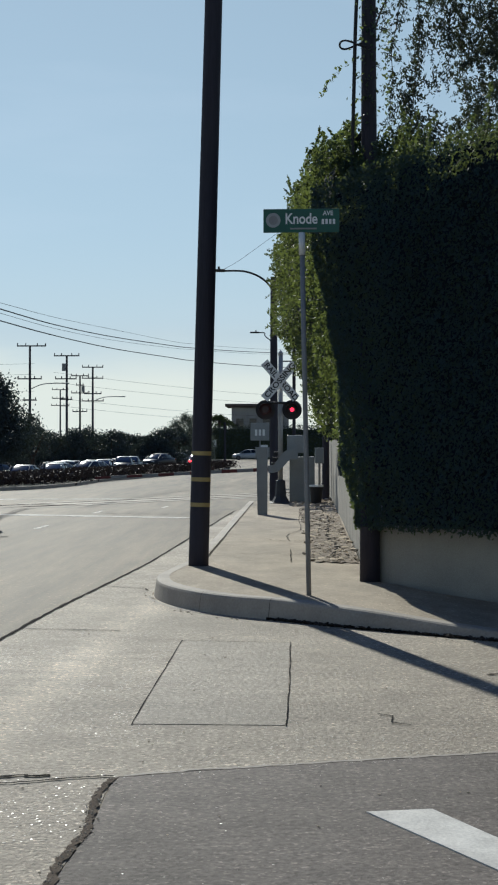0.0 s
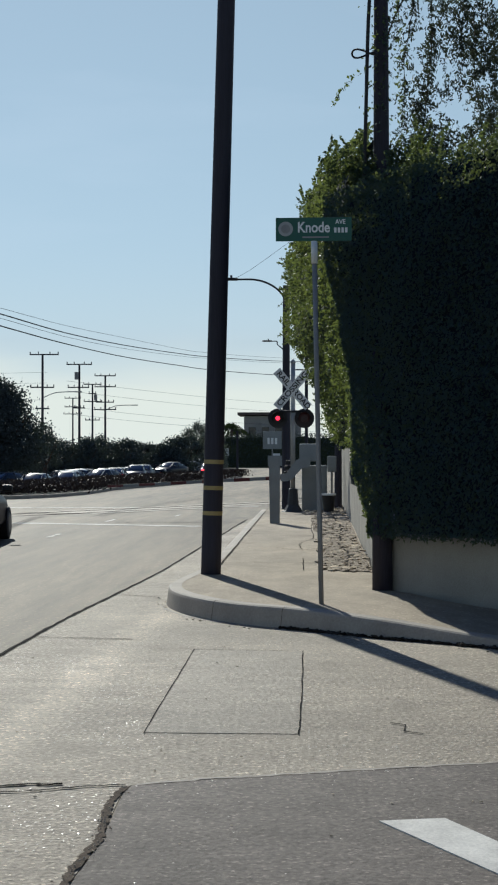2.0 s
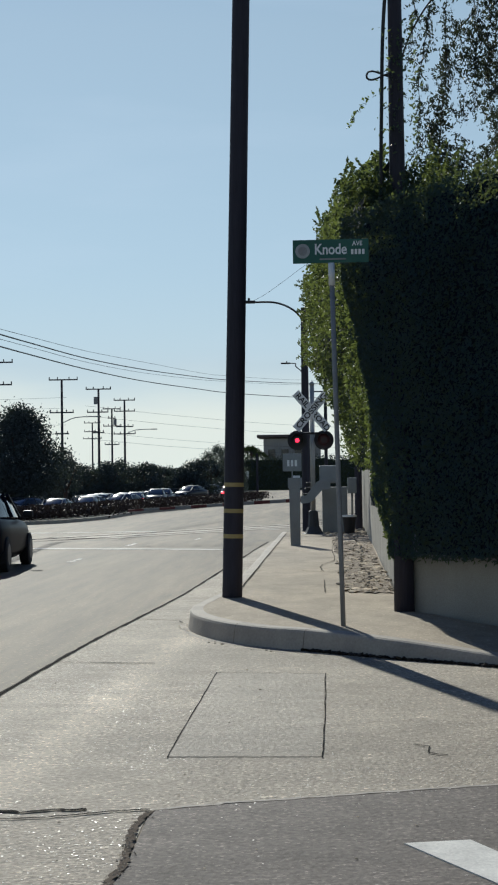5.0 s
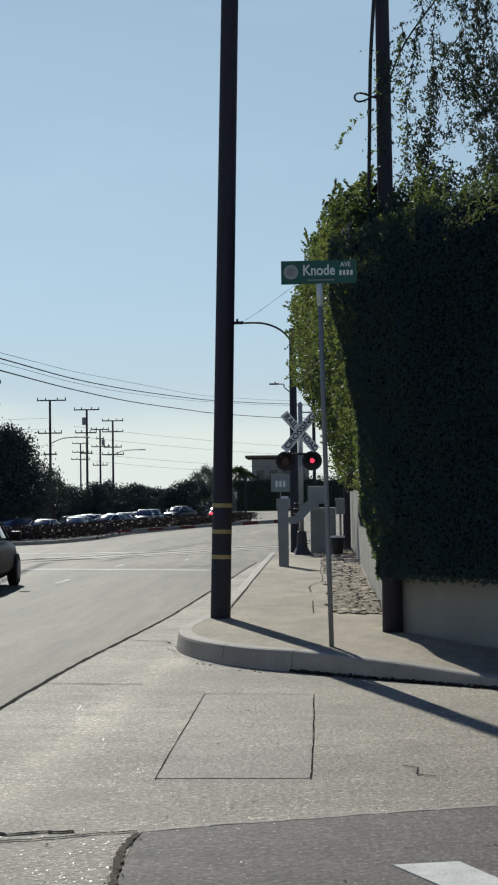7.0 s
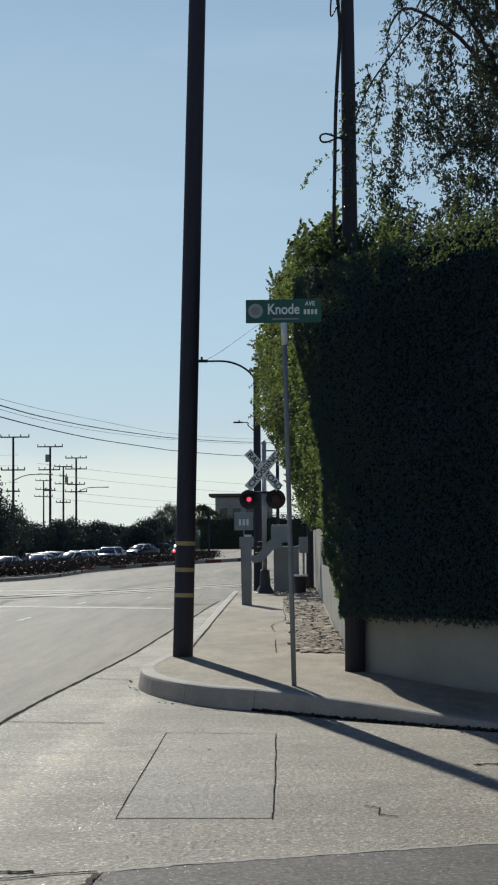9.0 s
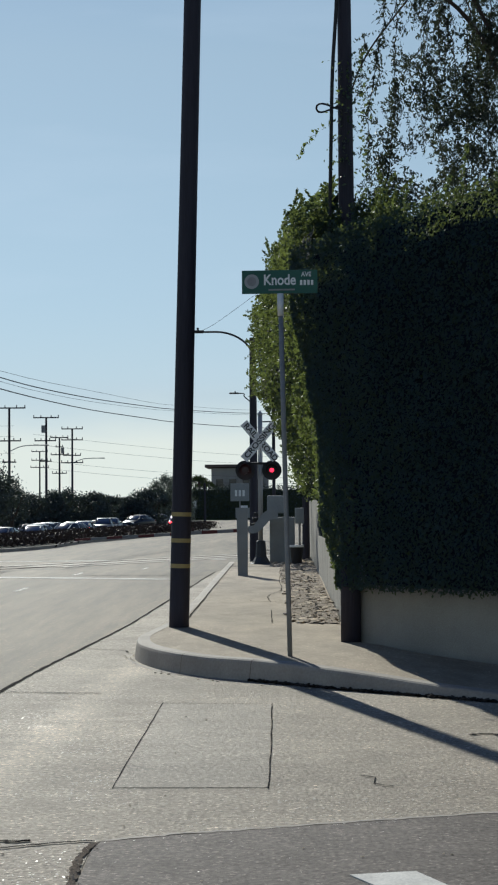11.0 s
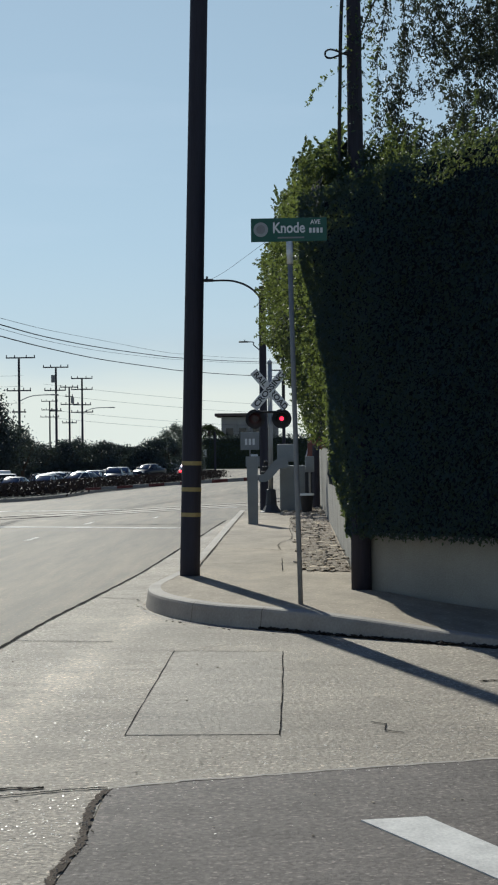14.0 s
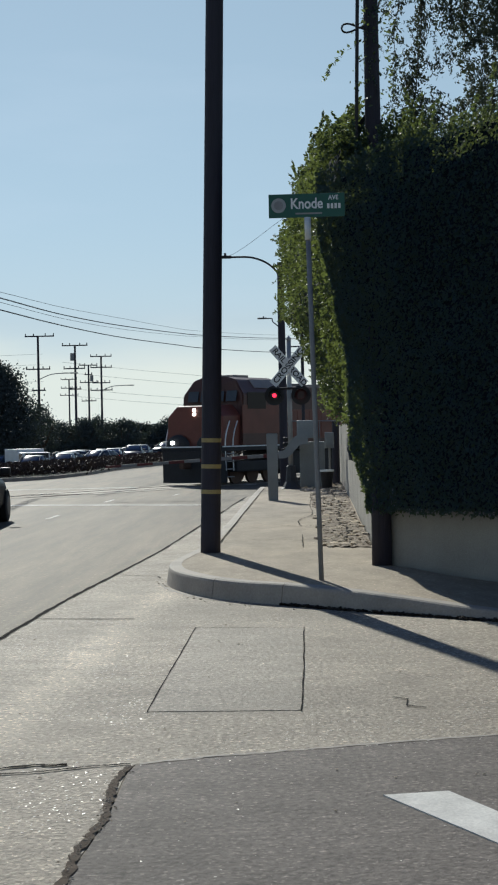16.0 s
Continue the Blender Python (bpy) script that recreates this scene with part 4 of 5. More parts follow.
def build_crossing_clutter():
    t = thing("gate_guard_post", (-.81, 36.55, 0.2), "plain grey steel guard pillar on the sidewalk", "guard post")
    bm = bmesh.new()
    lo = [bm.verts.new(v) for v in ((-.10, -.09, -.05), (.11, -.09, -.05), (.11, .09, -.05), (-.10, .09, -.05))]
    hi = [bm.verts.new(v) for v in ((-.125, -.1, 1.45), (.115, -.1, 1.45), (.115, .1, 1.45), (-.125, .1, 1.45))]
    bm.faces.new(hi)
    for k in range(4):
        bm.faces.new((lo[k], lo[(k + 1) % 4], hi[(k + 1) % 4], hi[k]))
    bmesh.ops.bevel(bm, geom=bm.edges[:], offset=0.012, segments=2, affect="EDGES")
    part("pillar", bm, SIGNAL_GREY, t)
    t = thing("signal_cabinet", (0.03, 44.6, 0.19), "grey steel railway signal cabinet on the sidewalk", "signal cabinet")
    part("body", box(bmesh.new(), (0.03, 0, 0.6), (0.66, 0.45, 1.24), 0.02), SIGNAL_GREY, t)
    part("door", box(bmesh.new(), (0.03, -.235, 0.6), (0.58, 0.02, 1.1), 0.006), SIGNAL_GREY, t)
    part("handle", box(bmesh.new(), (.16, -.255, 0.65), (0.02, 0.03, 0.14), 0.005), GALV, t)
    part("plinth", box(bmesh.new(), (0.03, 0, -.02), (0.74, 0.5, 0.10), 0.01), KERB, t)
    t = thing("junction_box", (0.52, 45, 0.19), "small grey junction box on a thin stand", "junction box")
    part("box", box(bmesh.new(), (0, 0, 1.25), (0.24, 0.2, 0.42), 0.015), SIGNAL_GREY, t)
    part("stand", tube(bmesh.new(), [(0, 0, 0), (0, 0, 1.05)], 0.03, 10), GALV, t)
    t = thing("planter_tub", (0.42, 43.2, 0.2), "dark plastic tub standing beside the cabinet", "tub")
    part("tub", tube(bmesh.new(), [(0, 0, 0), (0, 0, .02), (0, 0, .42), (0, 0, .45)], [0.12, 0.125, 0.17, 0.18], 16), BLACK, t)
    part("lid", tube(bmesh.new(), [(0, 0, .45), (0, 0, .5)], 0.185, 16), SIGN_WHITE, t, "pale lid")
    t = thing("fence_post", (0.72, 47, 0.0), "dark wooden fence post at the wall", "post")
    part("shaft", tube(bmesh.new(), [(0, 0, 0), (0, 0, 1.95)], [0.11, 0.10], 12), CREOSOTE, t)
    t = thing("service_pole", (-.17, 50, 0.0), "thin dark service pole with a short bracket", "pole")
    part("shaft", tube(bmesh.new(), [(0, 0, -.3), (0, 0, 4.6)], 0.05, 10), CREOSOTE, t)
    part("bracket", tube(bmesh.new(), [(0, 0, 4.2), (-.35, 0, 4.2)], 0.02, 8), CREOSOTE, t)
    # small stones and rubbish round the signal
    rng = random.Random(9)
    bm = bmesh.new()
    for i in range(260):
        s = rng.uniform(.03, .10)
        bmesh.ops.create_icosphere(bm, subdivisions=1, radius=1, matrix=pose(rng.uniform(-.2, .85), rng.uniform(41.5, 52), .2 - .2 * ease(46, 52, 0), rng.uniform(0, 40), 0, rng.uniform(0, 360)) @ Matrix.Diagonal((s, s, s * .6, 1)))
    tagged(part("rubble", bm, RUBBLE), "broken stones and rubbish round the signal base", "rubble", kind="stuff")
    # signs on the far side of the railway
    for x, y, z, w, h in ((-2.12, 90, 2.5, 1.0, 0.95), (-1.98, 90, 1.4, .75, .55)):
        t = thing("roadside_sign", (x, y, ground_z(y)), "pale square notice board on a post beyond the railway", "sign", "signs beyond the railway")
        part("board", box(bmesh.new(), (0, 0, z + .45), (w, 0.02, h), 0.01), SIGNAL_GREY, t)
        for i in (-1, 0, 1):
            part("text_bar", box(bmesh.new(), (i * w * .2, -.014, z + .4), (w * .12, 0.006, h * .35), 0.002), SIGN_WHITE, t)
        part("post", tube(bmesh.new(), [(0, 0.04, 0), (0, 0.04, z + .5)], 0.035, 8), GALV, t)
    t = thing("roadside_sign", (-12.1, 240, -.02), "small white hanging sign near the palms", "sign")
    part("board", box(bmesh.new(), (0, 0, 2.25), (.55, 0.03, 1.1), 0.08), SIGN_WHITE, t)
    part("post", tube(bmesh.new(), [(0, 0.05, 0), (0, 0.05, 2.4)], 0.05, 8), GALV, t)
    t = thing("roadside_sign", (-5.05, 240, -.02), "small white notice board before the dark far hedge", "sign")
    part("board", box(bmesh.new(), (0, 0, 1.6), (1.0, 0.03, .9), 0.01), SIGN_WHITE, t)
    part("post", tube(bmesh.new(), [(0, 0.05, 0), (0, 0.05, 1.9)], 0.05, 8), GALV, t)


U = Vector((-0.49, -0.872, 0)).normalized()      # the way of the railway
LOCO_END = Vector((-4.94, 69.57, -0.45))


def build_track():
    side = Vector((-U.y, U.x, 0))
    a, b = LOCO_END - U * 140, LOCO_END + U * 22
    turn = math.degrees(math.atan2(U.y, U.x))
    t = thing("railway_track", (*LOCO_END,), "pair of steel rails crossing the street at an angle", "railway track")
    t.matrix_basis = pose(*LOCO_END, 0, 0, turn)
    for s in (-1, 1):
        part("rail", box(bmesh.new(), (-59, s * .7525, 0.0), (162, 0.07, 0.05), 0.01), RUST, t)
        part("rail_groove", box(bmesh.new(), (-59, s * .68, -0.02), (162, 0.06, 0.05), 0), BLACK, t)
    for i in range(7):
        for s, w in ((0, 1.22), (-1.2, .75), (1.2, .75)):
            part("crossing_panel", box(bmesh.new(), (-7 + i * 2.42, s, -0.03), (2.4, w, 0.085), 0.01), SLAB, t)
    for i in range(60):
        x = -110 + i * 1.6
        if -9 < x < 10:
            continue
        part("sleeper", box(bmesh.new(), (x, 0, -.10), (.24, 2.5, .2), 0.015), CREOSOTE, t)


def build_locomotive():
    t = thing("locomotive", (*LOCO_END,), "orange and dark diesel freight locomotive with lit headlights", "locomotive")
    def add(name, c, s, mat, bev=0.02, parent=None, label=""):
        return part(name, box(bmesh.new(), c, s, bev), mat, parent or t, label)
    # platform and pilot
    add("platform", (-8.6, 0, 1.52), (17.0, 3.0, 0.22), LOCO_BLACK, 0.02, label="dark walkway platform")
    add("platform_edge", (-8.6, -1.502, 1.60), (16.9, 0.02, 0.05), SIGN_WHITE, 0.004)
    add("platform_edge", (-8.6, 1.502, 1.60), (16.9, 0.02, 0.05), SIGN_WHITE, 0.004)
    add("platform_edge", (-.08, 0, 1.60), (0.02, 2.9, 0.05), SIGN_WHITE, 0.004)
    bm = bmesh.new()
    prism(bm, [(-.5, -1.5), (0.0, -1.35), (0.08, 0), (0.0, 1.35), (-.5, 1.5)], 0.12, 1.42)
    bmesh.ops.recalc_face_normals(bm, faces=bm.faces)
    part("pilot", bm, LOCO_BLACK, t, "black snow-plough pilot")
    add("coupler", (.3, 0, .85), (.7, .22, .28), RUST, 0.04)
    # wide nose with chamfered edges
    bm = bmesh.new()
    sec = [(-1.36, 1.63), (1.36, 1.63), (1.36, 2.85), (.9, 3.3), (-.9, 3.3), (-1.36, 2.85)]
    rings = []
    for x, k, zt in ((-.34, .97, .97), (-.42, 1, 1.0), (-1.9, 1, 1.03)):
        rings.append([bm.verts.new((x - (0.05 * (z - 1.63) if x > -1 else 0), y * k, 1.63 + (z - 1.63) * zt)) for y, z in sec])
    for a, b in zip(rings, rings[1:]):
        for k in range(6):
            bm.faces.new((a[k], a[(k + 1) % 6], b[(k + 1) % 6], b[k]))
    bm.faces.new(rings[0])
    bm.faces.new(rings[-1])
    bmesh.ops.recalc_face_normals(bm, faces=bm.faces)
    bmesh.ops.bevel(bm, geom=bm.edges[:], offset=0.02, segments=1, affect="EDGES")
    nose = part("nose", bm, ORANGE, t, "orange chamfered nose")
    add("nose_door", (-.40, .45, 2.3), (.06, .6, 1.1), ORANGE, 0.02, nose)
    add("grab_rail", (-.42, -.35, 2.55), (.05, .7, .05), LOCO_DARK, 0.01, nose)
    for y in (-.5, .5):
        bm = bmesh.new()
        bmesh.ops.create_uvsphere(bm, u_segments=14, v_segments=8, radius=1, matrix=Matrix.Translation((-.27, y * 1.5, 1.62)) @ Matrix.Diagonal((.16, .60, .50, 1)))
        part("nose_arch", bm, LOCO_BLACK, nose, "black flattened arch low on the nose, round a ditch light")
    # cab
    bm = bmesh.new()
    sec = [(-1.5, 1.63), (1.5, 1.63), (1.5, 3.75), (1.05, 4.38), (.6, 4.52), (-.6, 4.52), (-1.05, 4.38), (-1.5, 3.75)]
    rings = [[bm.verts.new((x - max(0, z - 3.2) * lean, y, z)) for y, z in sec] for x, lean in ((-1.7, .25), (-5.4, 0))]
    for k in range(8):
        bm.faces.new((rings[0][k], rings[0][(k + 1) % 8], rings[1][(k + 1) % 8], rings[1][k]))
    bm.faces.new(rings[0])
    bm.faces.new(rings[1])
    bmesh.ops.recalc_face_normals(bm, faces=bm.faces)
    bmesh.ops.bevel(bm, geom=bm.edges[:], offset=0.05, segments=2, affect="EDGES")
    cab = part("cab", bm, LOCO_DARK, t, "dark cab above an orange band")
    for s in (-1, 1):
        add("cab_lower_band", (-3.55, s * 1.5, 2.72), (3.62, 0.03, 1.2), ORANGE, 0.008, cab, "orange lower cab side")
        add("side_window", (-2.9, s * 1.508, 3.5), (1.5, 0.02, .7), CAB_GLASS, 0.01, cab)
        bm = box(bmesh.new(), (0, 0, 0), (2.15, .46, .03), 0.01)
        p = part("roof_panel", bm, LOCO_ROOF, cab, "light grey sloped roof edge")
        p.matrix_basis = Matrix.Translation((-4.1, s * 1.19, 4.22)) @ Euler((s * radians(-54), 0, 0)).to_matrix().to_4x4()
    for y in (-.95, -.32, .32, .95):
        p = part("windshield_pane", box(bmesh.new(), (0, 0, 0), (.03, .5, .46), 0.01), LOCO_GLASS, cab)
        p.matrix_basis = pose(-1.80, y, 3.7, 0, -14, 0)
    add("roof_box", (-3.4, 0, 4.56), (1.2, .9, .12), LOCO_ROOF, 0.02, cab)
    # long hood
    hood = add("long_hood", (-11.2, 0, 2.9), (11.5, 1.95, 2.55), LOCO_DARK, 0.08, label="dark long hood with orange band")
    for s in (-1, 1):
        add("hood_band", (-11.2, s * .985, 2.5), (11.3, 0.02, 1.3), ORANGE, 0.005, hood)
        for i in range(9):
            add("hood_door", (-6.6 - i * 1.1, s * 1.0, 2.5), (.95, 0.02, 1.2), ORANGE, 0.008, hood)
    for i in range(4):
        bm = tube(bmesh.new(), [(-8.5 - i * 2.2, 0, 4.15), (-8.5 - i * 2.2, 0, 4.32)], .55, 18)
        part("roof_fan", bm, LOCO_ROOF, hood)
    # running gear
    add("fuel_tank", (-8.6, 0, .85), (5.0, 2.5, 1.05), LOCO_BLACK, 0.15)
    for cx in (-3.6, -13.8):
        add("truck_frame", (cx, 0, .75), (3.9, 2.5, .45), LOCO_BLACK, 0.08)
        for ax in (-1.35, 0, 1.35):
            for s in (-1, 1):
                bm = tube(bmesh.new(), [(cx + ax, s * .70, .5), (cx + ax, s * .82, .5)], .5, 20)
                part("wheel", bm, RUST, t)
    # steps, rails and lamps
    for s in (-1, 1):
        for k in range(4):
            add("step", (-.75, s * 1.42, .35 + k * .32), (.55, .22, .04), GALV, 0.005)
        for x in (-.45, -1.05):
            bm = tube(bmesh.new(), spline([(x, s * 1.46, .6), (x, s * 1.46, 1.9), (x - .35, s * 1.46, 2.65)], 5), 0.028, 8)
            part("step_rail", bm, SIGN_WHITE, t, "white step handrail")
        bm = tube(bmesh.new(), [(-5.5, s * 1.46, 2.62), (-16.8, s * 1.46, 2.62)], 0.022, 8)
        rail = part("handrail", bm, GALV, t)
        for i in range(9):
            part("stanchion", tube(bmesh.new(), [(-5.6 - 1.4 * i, s * 1.46, 1.6), (-5.6 - 1.4 * i, s * 1.46, 2.62)], 0.018, 6), GALV, rail)
        part("ditch_light", tube(bmesh.new(), [(-.2, s * .9, 1.78), (-.04, s * .9, 1.78)], [.07, .08], 14), HEADLIGHT, t, "bright ditch light")
    for z in (2.95, 3.12):
        part("headlight", tube(bmesh.new(), [(-.50, 0, z), (-.355, 0, z)], [.06, .07], 14), HEADLIGHT, t, "bright round headlight")
    return t


# ------------------------------------------------------------------ vehicles
def build_car(name, at, turn, paint, label, brake=False, group=""):
    """A saloon with rounded body, glasshouse, wheels, lamps and mirrors; it faces +y of its own space."""
    t = thing(name, at, label, "car", group, turn)
    st = [  # along, half width, sill, belt
        (-2.30, .62, .38, .78), (-2.22, .80, .30, .95), (-1.8, .89, .24, 1.01), (-.9, .91, .20, .99), (.3, .91, .20, .95),
        (1.1, .90, .22, .91), (1.75, .86, .24, .82), (2.15, .74, .28, .70), (2.28, .55, .34, .58)]
    bm = bmesh.new()
    rings = []
    for y, w, s, b in st:
        ring = [(-w * .86, s), (-w, s + .16), (-w, b - .22), (-w * .95, b - .06), (-w * .80, b), (0, b + .03), (w * .80, b), (w * .95, b - .06), (w, b - .22), (w, s + .16), (w * .86, s)]
        rings.append([bm.verts.new((x, y, z)) for x, z in ring])
    for a, b in zip(rings, rings[1:]):
        for k in range(11):
            bm.faces.new((a[k], b[k], b[(k + 1) % 11], a[(k + 1) % 11]))
    bm.faces.new(rings[0])
    bm.faces.new(rings[-1])
    bmesh.ops.recalc_face_normals(bm, faces=bm.faces)
    part("body", bm, paint, t, smooth=True)
    def loft(rows, nm, mat, par=t):
        bm = bmesh.new()
        rr = [[bm.verts.new(p) for p in r] for r in rows]
        for a, b in zip(rr, rr[1:]):
            for k in range(len(a) - 1):
                bm.faces.new((a[k], b[k], b[k + 1], a[k + 1]))
        bmesh.ops.recalc_face_normals(bm, faces=bm.faces)
        return part(nm, bm, mat, par, smooth=True)
    gh = [(-1.95, .66, .60, 1.00, 1.02), (-1.15, .80, .60, 1.00, 1.40), (-.2, .82, .62, .98, 1.46), (.45, .82, .60, .96, 1.40), (1.25, .74, .62, .93, .95)]
    loft([[(-w, y, z0), (-(w + r) / 2, y, (z0 + z1) / 2 + .03), (-r, y, z1 - .04), (-r * .7, y, z1), (r * .7, y, z1), (r, y, z1 - .04), ((w + r) / 2, y, (z0 + z1) / 2 + .03), (w, y, z0)] for y, w, r, z0, z1 in gh], "glasshouse", GLASS)
    loft([[(-r - .01, y, z1 - .05), (-r * .7, y, z1 + .012), (r * .7, y, z1 + .012), (r + .01, y, z1 - .05)] for y, w, r, z0, z1 in gh[1:4]], "roof", paint)
    for s in (-1, 1):
        for p0, p1 in (((.74, 1.25, .93), (.62, .45, 1.39)), ((.66, -1.95, 1.01), (.62, -1.15, 1.39)), ((.83, -.35, .98), (.64, -.3, 1.42))):
            part("roof_pillar", tube(bmesh.new(), [(s * p0[0], p0[1], p0[2]), (s * p1[0], p1[1], p1[2])], 0.035, 6), paint, t)
        part("wing_mirror", box(bmesh.new(), (s * .98, .75, 1.02), (.2, .12, .14), .04), BLACK, t)
        part("tail_light", box(bmesh.new(), (s * .66, -2.235, .84), (.28, .08, .14), .02), BRAKE if brake else TAIL, t)
        part("headlight", box(bmesh.new(), (s * .62, 2.12, .64), (.3, .16, .12), .03), SIGN_WHITE, t)
        for y in (-1.38, 1.38):
            wh = part("wheel", tube(bmesh.new(), [(s * .74, y, .32), (s * .76, y, .32), (s * .92, y, .32), (s * .935, y, .32)], [.29, .325, .325, .29], 22), RUBBER, t)
            part("rim", tube(bmesh.new(), [(s * .925, y, .32), (s * .942, y, .32)], [.21, .19], 16), RIM, wh)
    part("rear_plate", box(bmesh.new(), (0, -2.31, .62), (.32, .02, .16), .004), SIGN_WHITE, t)
    part("bumper", box(bmesh.new(), (0, -2.2, .42), (1.5, .22, .22), .06), BLACK, t)
    return t


def build_truck(at, turn):
    t = thing("delivery_van", at, "white delivery van standing in traffic behind the island", "van", turn=turn)
    part("cargo_box", box(bmesh.new(), (0, -1.2, 1.25), (1.9, 3.2, 1.25), .04), TRUCK_WHITE, t)
    part("cab", box(bmesh.new(), (0, 1.1, 1.05), (1.9, 1.7, 1.2), .14), TRUCK_WHITE, t)
    part("windshield", box(bmesh.new(), (0, 1.93, 1.38), (1.6, .08, .42), .02), GLASS, t)
    for s in (-1, 1):
        part("side_window", box(bmesh.new(), (s * .94, 1.3, 1.38), (.04, .8, .4), .01), GLASS, t)
        for y in (-1.8, 1.2):
            part("wheel", tube(bmesh.new(), [(s * .7, y, .35), (s * .95, y, .35)], .35, 18), RUBBER, t)
    part("chassis", box(bmesh.new(), (0, -.4, .5), (1.0, 4.4, .25), .03), BLACK, t)
    return t


# ------------------------------------------------------------------ distance
def build_power_pole(x, y, top, arms, can=None, lamp=None):
    g = ground_z(y, x)
    t = thing("power_pole", (x, y, g), "distant dark wooden power pole with crossarms", "power pole", "distant power poles")
    top -= g
    part("shaft", tube(bmesh.new(), [(0, 0, 0), (0, 0, top)], [.17, .12], 10), CREOSOTE, t)
    for dz, ln, off in arms:
        a = part("crossarm", box(bmesh.new(), (off, -.12, top - dz), (ln, .12, .14), 0), CREOSOTE, t)
        for k in (-.48, -.2, .2, .48) if ln > 2 else (-.4, .4):
            part("insulator", tube(bmesh.new(), [(off + k * ln, -.12, top - dz + .05), (off + k * ln, -.12, top - dz + .32)], .06, 6), CREOSOTE, a)
    if can:
        part("transformer", tube(bmesh.new(), [(can[0], -.3, top - can[1] - .45), (can[0], -.3, top - can[1] + .45)], .25, 12), GALV, t)
    if lamp:
        part("lamp_arm", tube(bmesh.new(), spline([(0, 0, top - lamp - .7), (1.5, 0, top - lamp - .1), (3.6, 0, top - lamp)], 5), .05, 6), GALV, t)
        part("lamp_head", box(bmesh.new(), (4.0, 0, top - lamp), (.9, .25, .14), .05), GALV, t)
    return t


def build_street_lamp(x, y, h, reach, label):
    g = ground_z(y)
    t = thing("street_lamp", (x, y, g), label, "street lamp", "street lamps along the sidewalk")
    h -= g
    part("pole", tube(bmesh.new(), [(0, 0, 0), (0, 0, h - .2)], [.16, .12], 12), CREOSOTE, t)
    # arm and head take the black cable colour to imitate backlit silhouettes
    part("arm", tube(bmesh.new(), spline([(0, 0, h - 1.0), (-.12, 0, h - .55), (-.5, 0, h - .2), (-reach * .6, 0, h), (-reach, 0, h + .02)], 6), .035, 8), CABLE, t)
    part("head", box(bmesh.new(), (-reach - .28, 0, h + .03), (.62, .22, .10), .04), CABLE, t)
    part("photocell", tube(bmesh.new(), [(-reach - .2, 0, h + .06), (-reach - .2, 0, h + .17)], .04, 8), BLACK, t)


def build_wire(pts, r, label="thin black overhead wire sagging across the street"):
    bm = tube(bmesh.new(), spline(pts, 8), r, 5, cap=False)
    return tagged(part("overhead_wire", bm, CABLE), label, "wire", "overhead wires")


def build_tree(x, y, h, w, seed, leafmat=None, trunk=.3, n=1500, leaf=.32, low=.18, label="dark bushy street tree in the distance"):
    rng = np.random.default_rng(seed)
    g = ground_z(y, x)
    t = thing("tree", (x, y, g), label, "tree", "distant trees")
    bm = bmesh.new()
    tube(bm, [(0, 0, 0), (.05, 0, h * .3), (0, 0, h * .62)], [.03 * h + .04, .024 * h + .03, .012 * h], 8)
    for i in range(5):
        a = i * 1.257 + rng.random()
        tube(bm, [(0, 0, h * .32), (w * .2 * math.cos(a), w * .2 * math.sin(a), h * .5), (w * .38 * math.cos(a), w * .38 * math.sin(a), h * .72)], [.018 * h, .012 * h, .005 * h], 6)
    part("trunk", bm, BARK, t)
    pts = []
    k = max(14, int(n / 70))
    for i in range(k):
        a, rr, zz = rng.random() * 6.283, math.sqrt(rng.random()), rng.random()
        prof = math.sin(math.pi * min(1, .22 + .78 * zz)) ** .6
        c = np.array([math.cos(a) * rr * w * .46 * prof, math.sin(a) * rr * w * .46 * prof, h * (low + (1 - low) * .93 * zz)])
        pts.append(c + rng.normal(0, (w * .075, w * .075, h * .05), (70, 3)))
    pts = np.vstack(pts)
    pts[:, 2] = np.clip(pts[:, 2], .1, None)
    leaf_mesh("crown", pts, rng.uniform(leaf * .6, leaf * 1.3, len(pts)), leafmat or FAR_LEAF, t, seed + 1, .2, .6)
    return t


def build_hedge_far(name, x0, x1, y, h, seed, label, deep=2.5):
    rng = np.random.default_rng(seed)
    g = ground_z(y, (x0 + x1) / 2)
    t = thing(name, ((x0 + x1) / 2, y, g), label, "hedge")
    L = x1 - x0
    bm = bmesh.new()
    n = max(6, int(L / 1.2))
    rows = []
    for i in range(n + 1):
        x = -L / 2 + L * i / n
        k = 1 + .12 * noise.noise(Vector((x * .5, seed, 0)))
        rows.append([bm.verts.new((x, yy, zz * h * k)) for yy, zz in ((-deep * .45, 0), (-deep * .48, .6), (-deep * .3, .88), (deep * .3, .88), (deep * .48, .6), (deep * .45, 0))])
    for a, b in zip(rows, rows[1:]):
        for j in range(5):
            bm.faces.new((a[j], b[j], b[j + 1], a[j + 1]))
    bm.faces.new(rows[0])
    bm.faces.new(rows[-1])
    bmesh.ops.recalc_face_normals(bm, faces=bm.faces)
    # inner mass paler than the near hedge's, imitating haze by colour
    part("inner_mass", bm, ISLAND, t)
    m = int(L * h * 60)
    c = np.c_[rng.uniform(-L / 2, L / 2, m), rng.uniform(-deep * .5, deep * .5, m), h * (.05 + .95 * rng.random(m))]
    front = rng.random(m) < .6
    c[front, 1] = -deep * .5 + rng.normal(0, .1, front.sum())
    c[~front, 2] = h * (.9 + rng.normal(0, .06, (~front).sum()))
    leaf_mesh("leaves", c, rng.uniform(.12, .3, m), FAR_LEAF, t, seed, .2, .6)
    return t


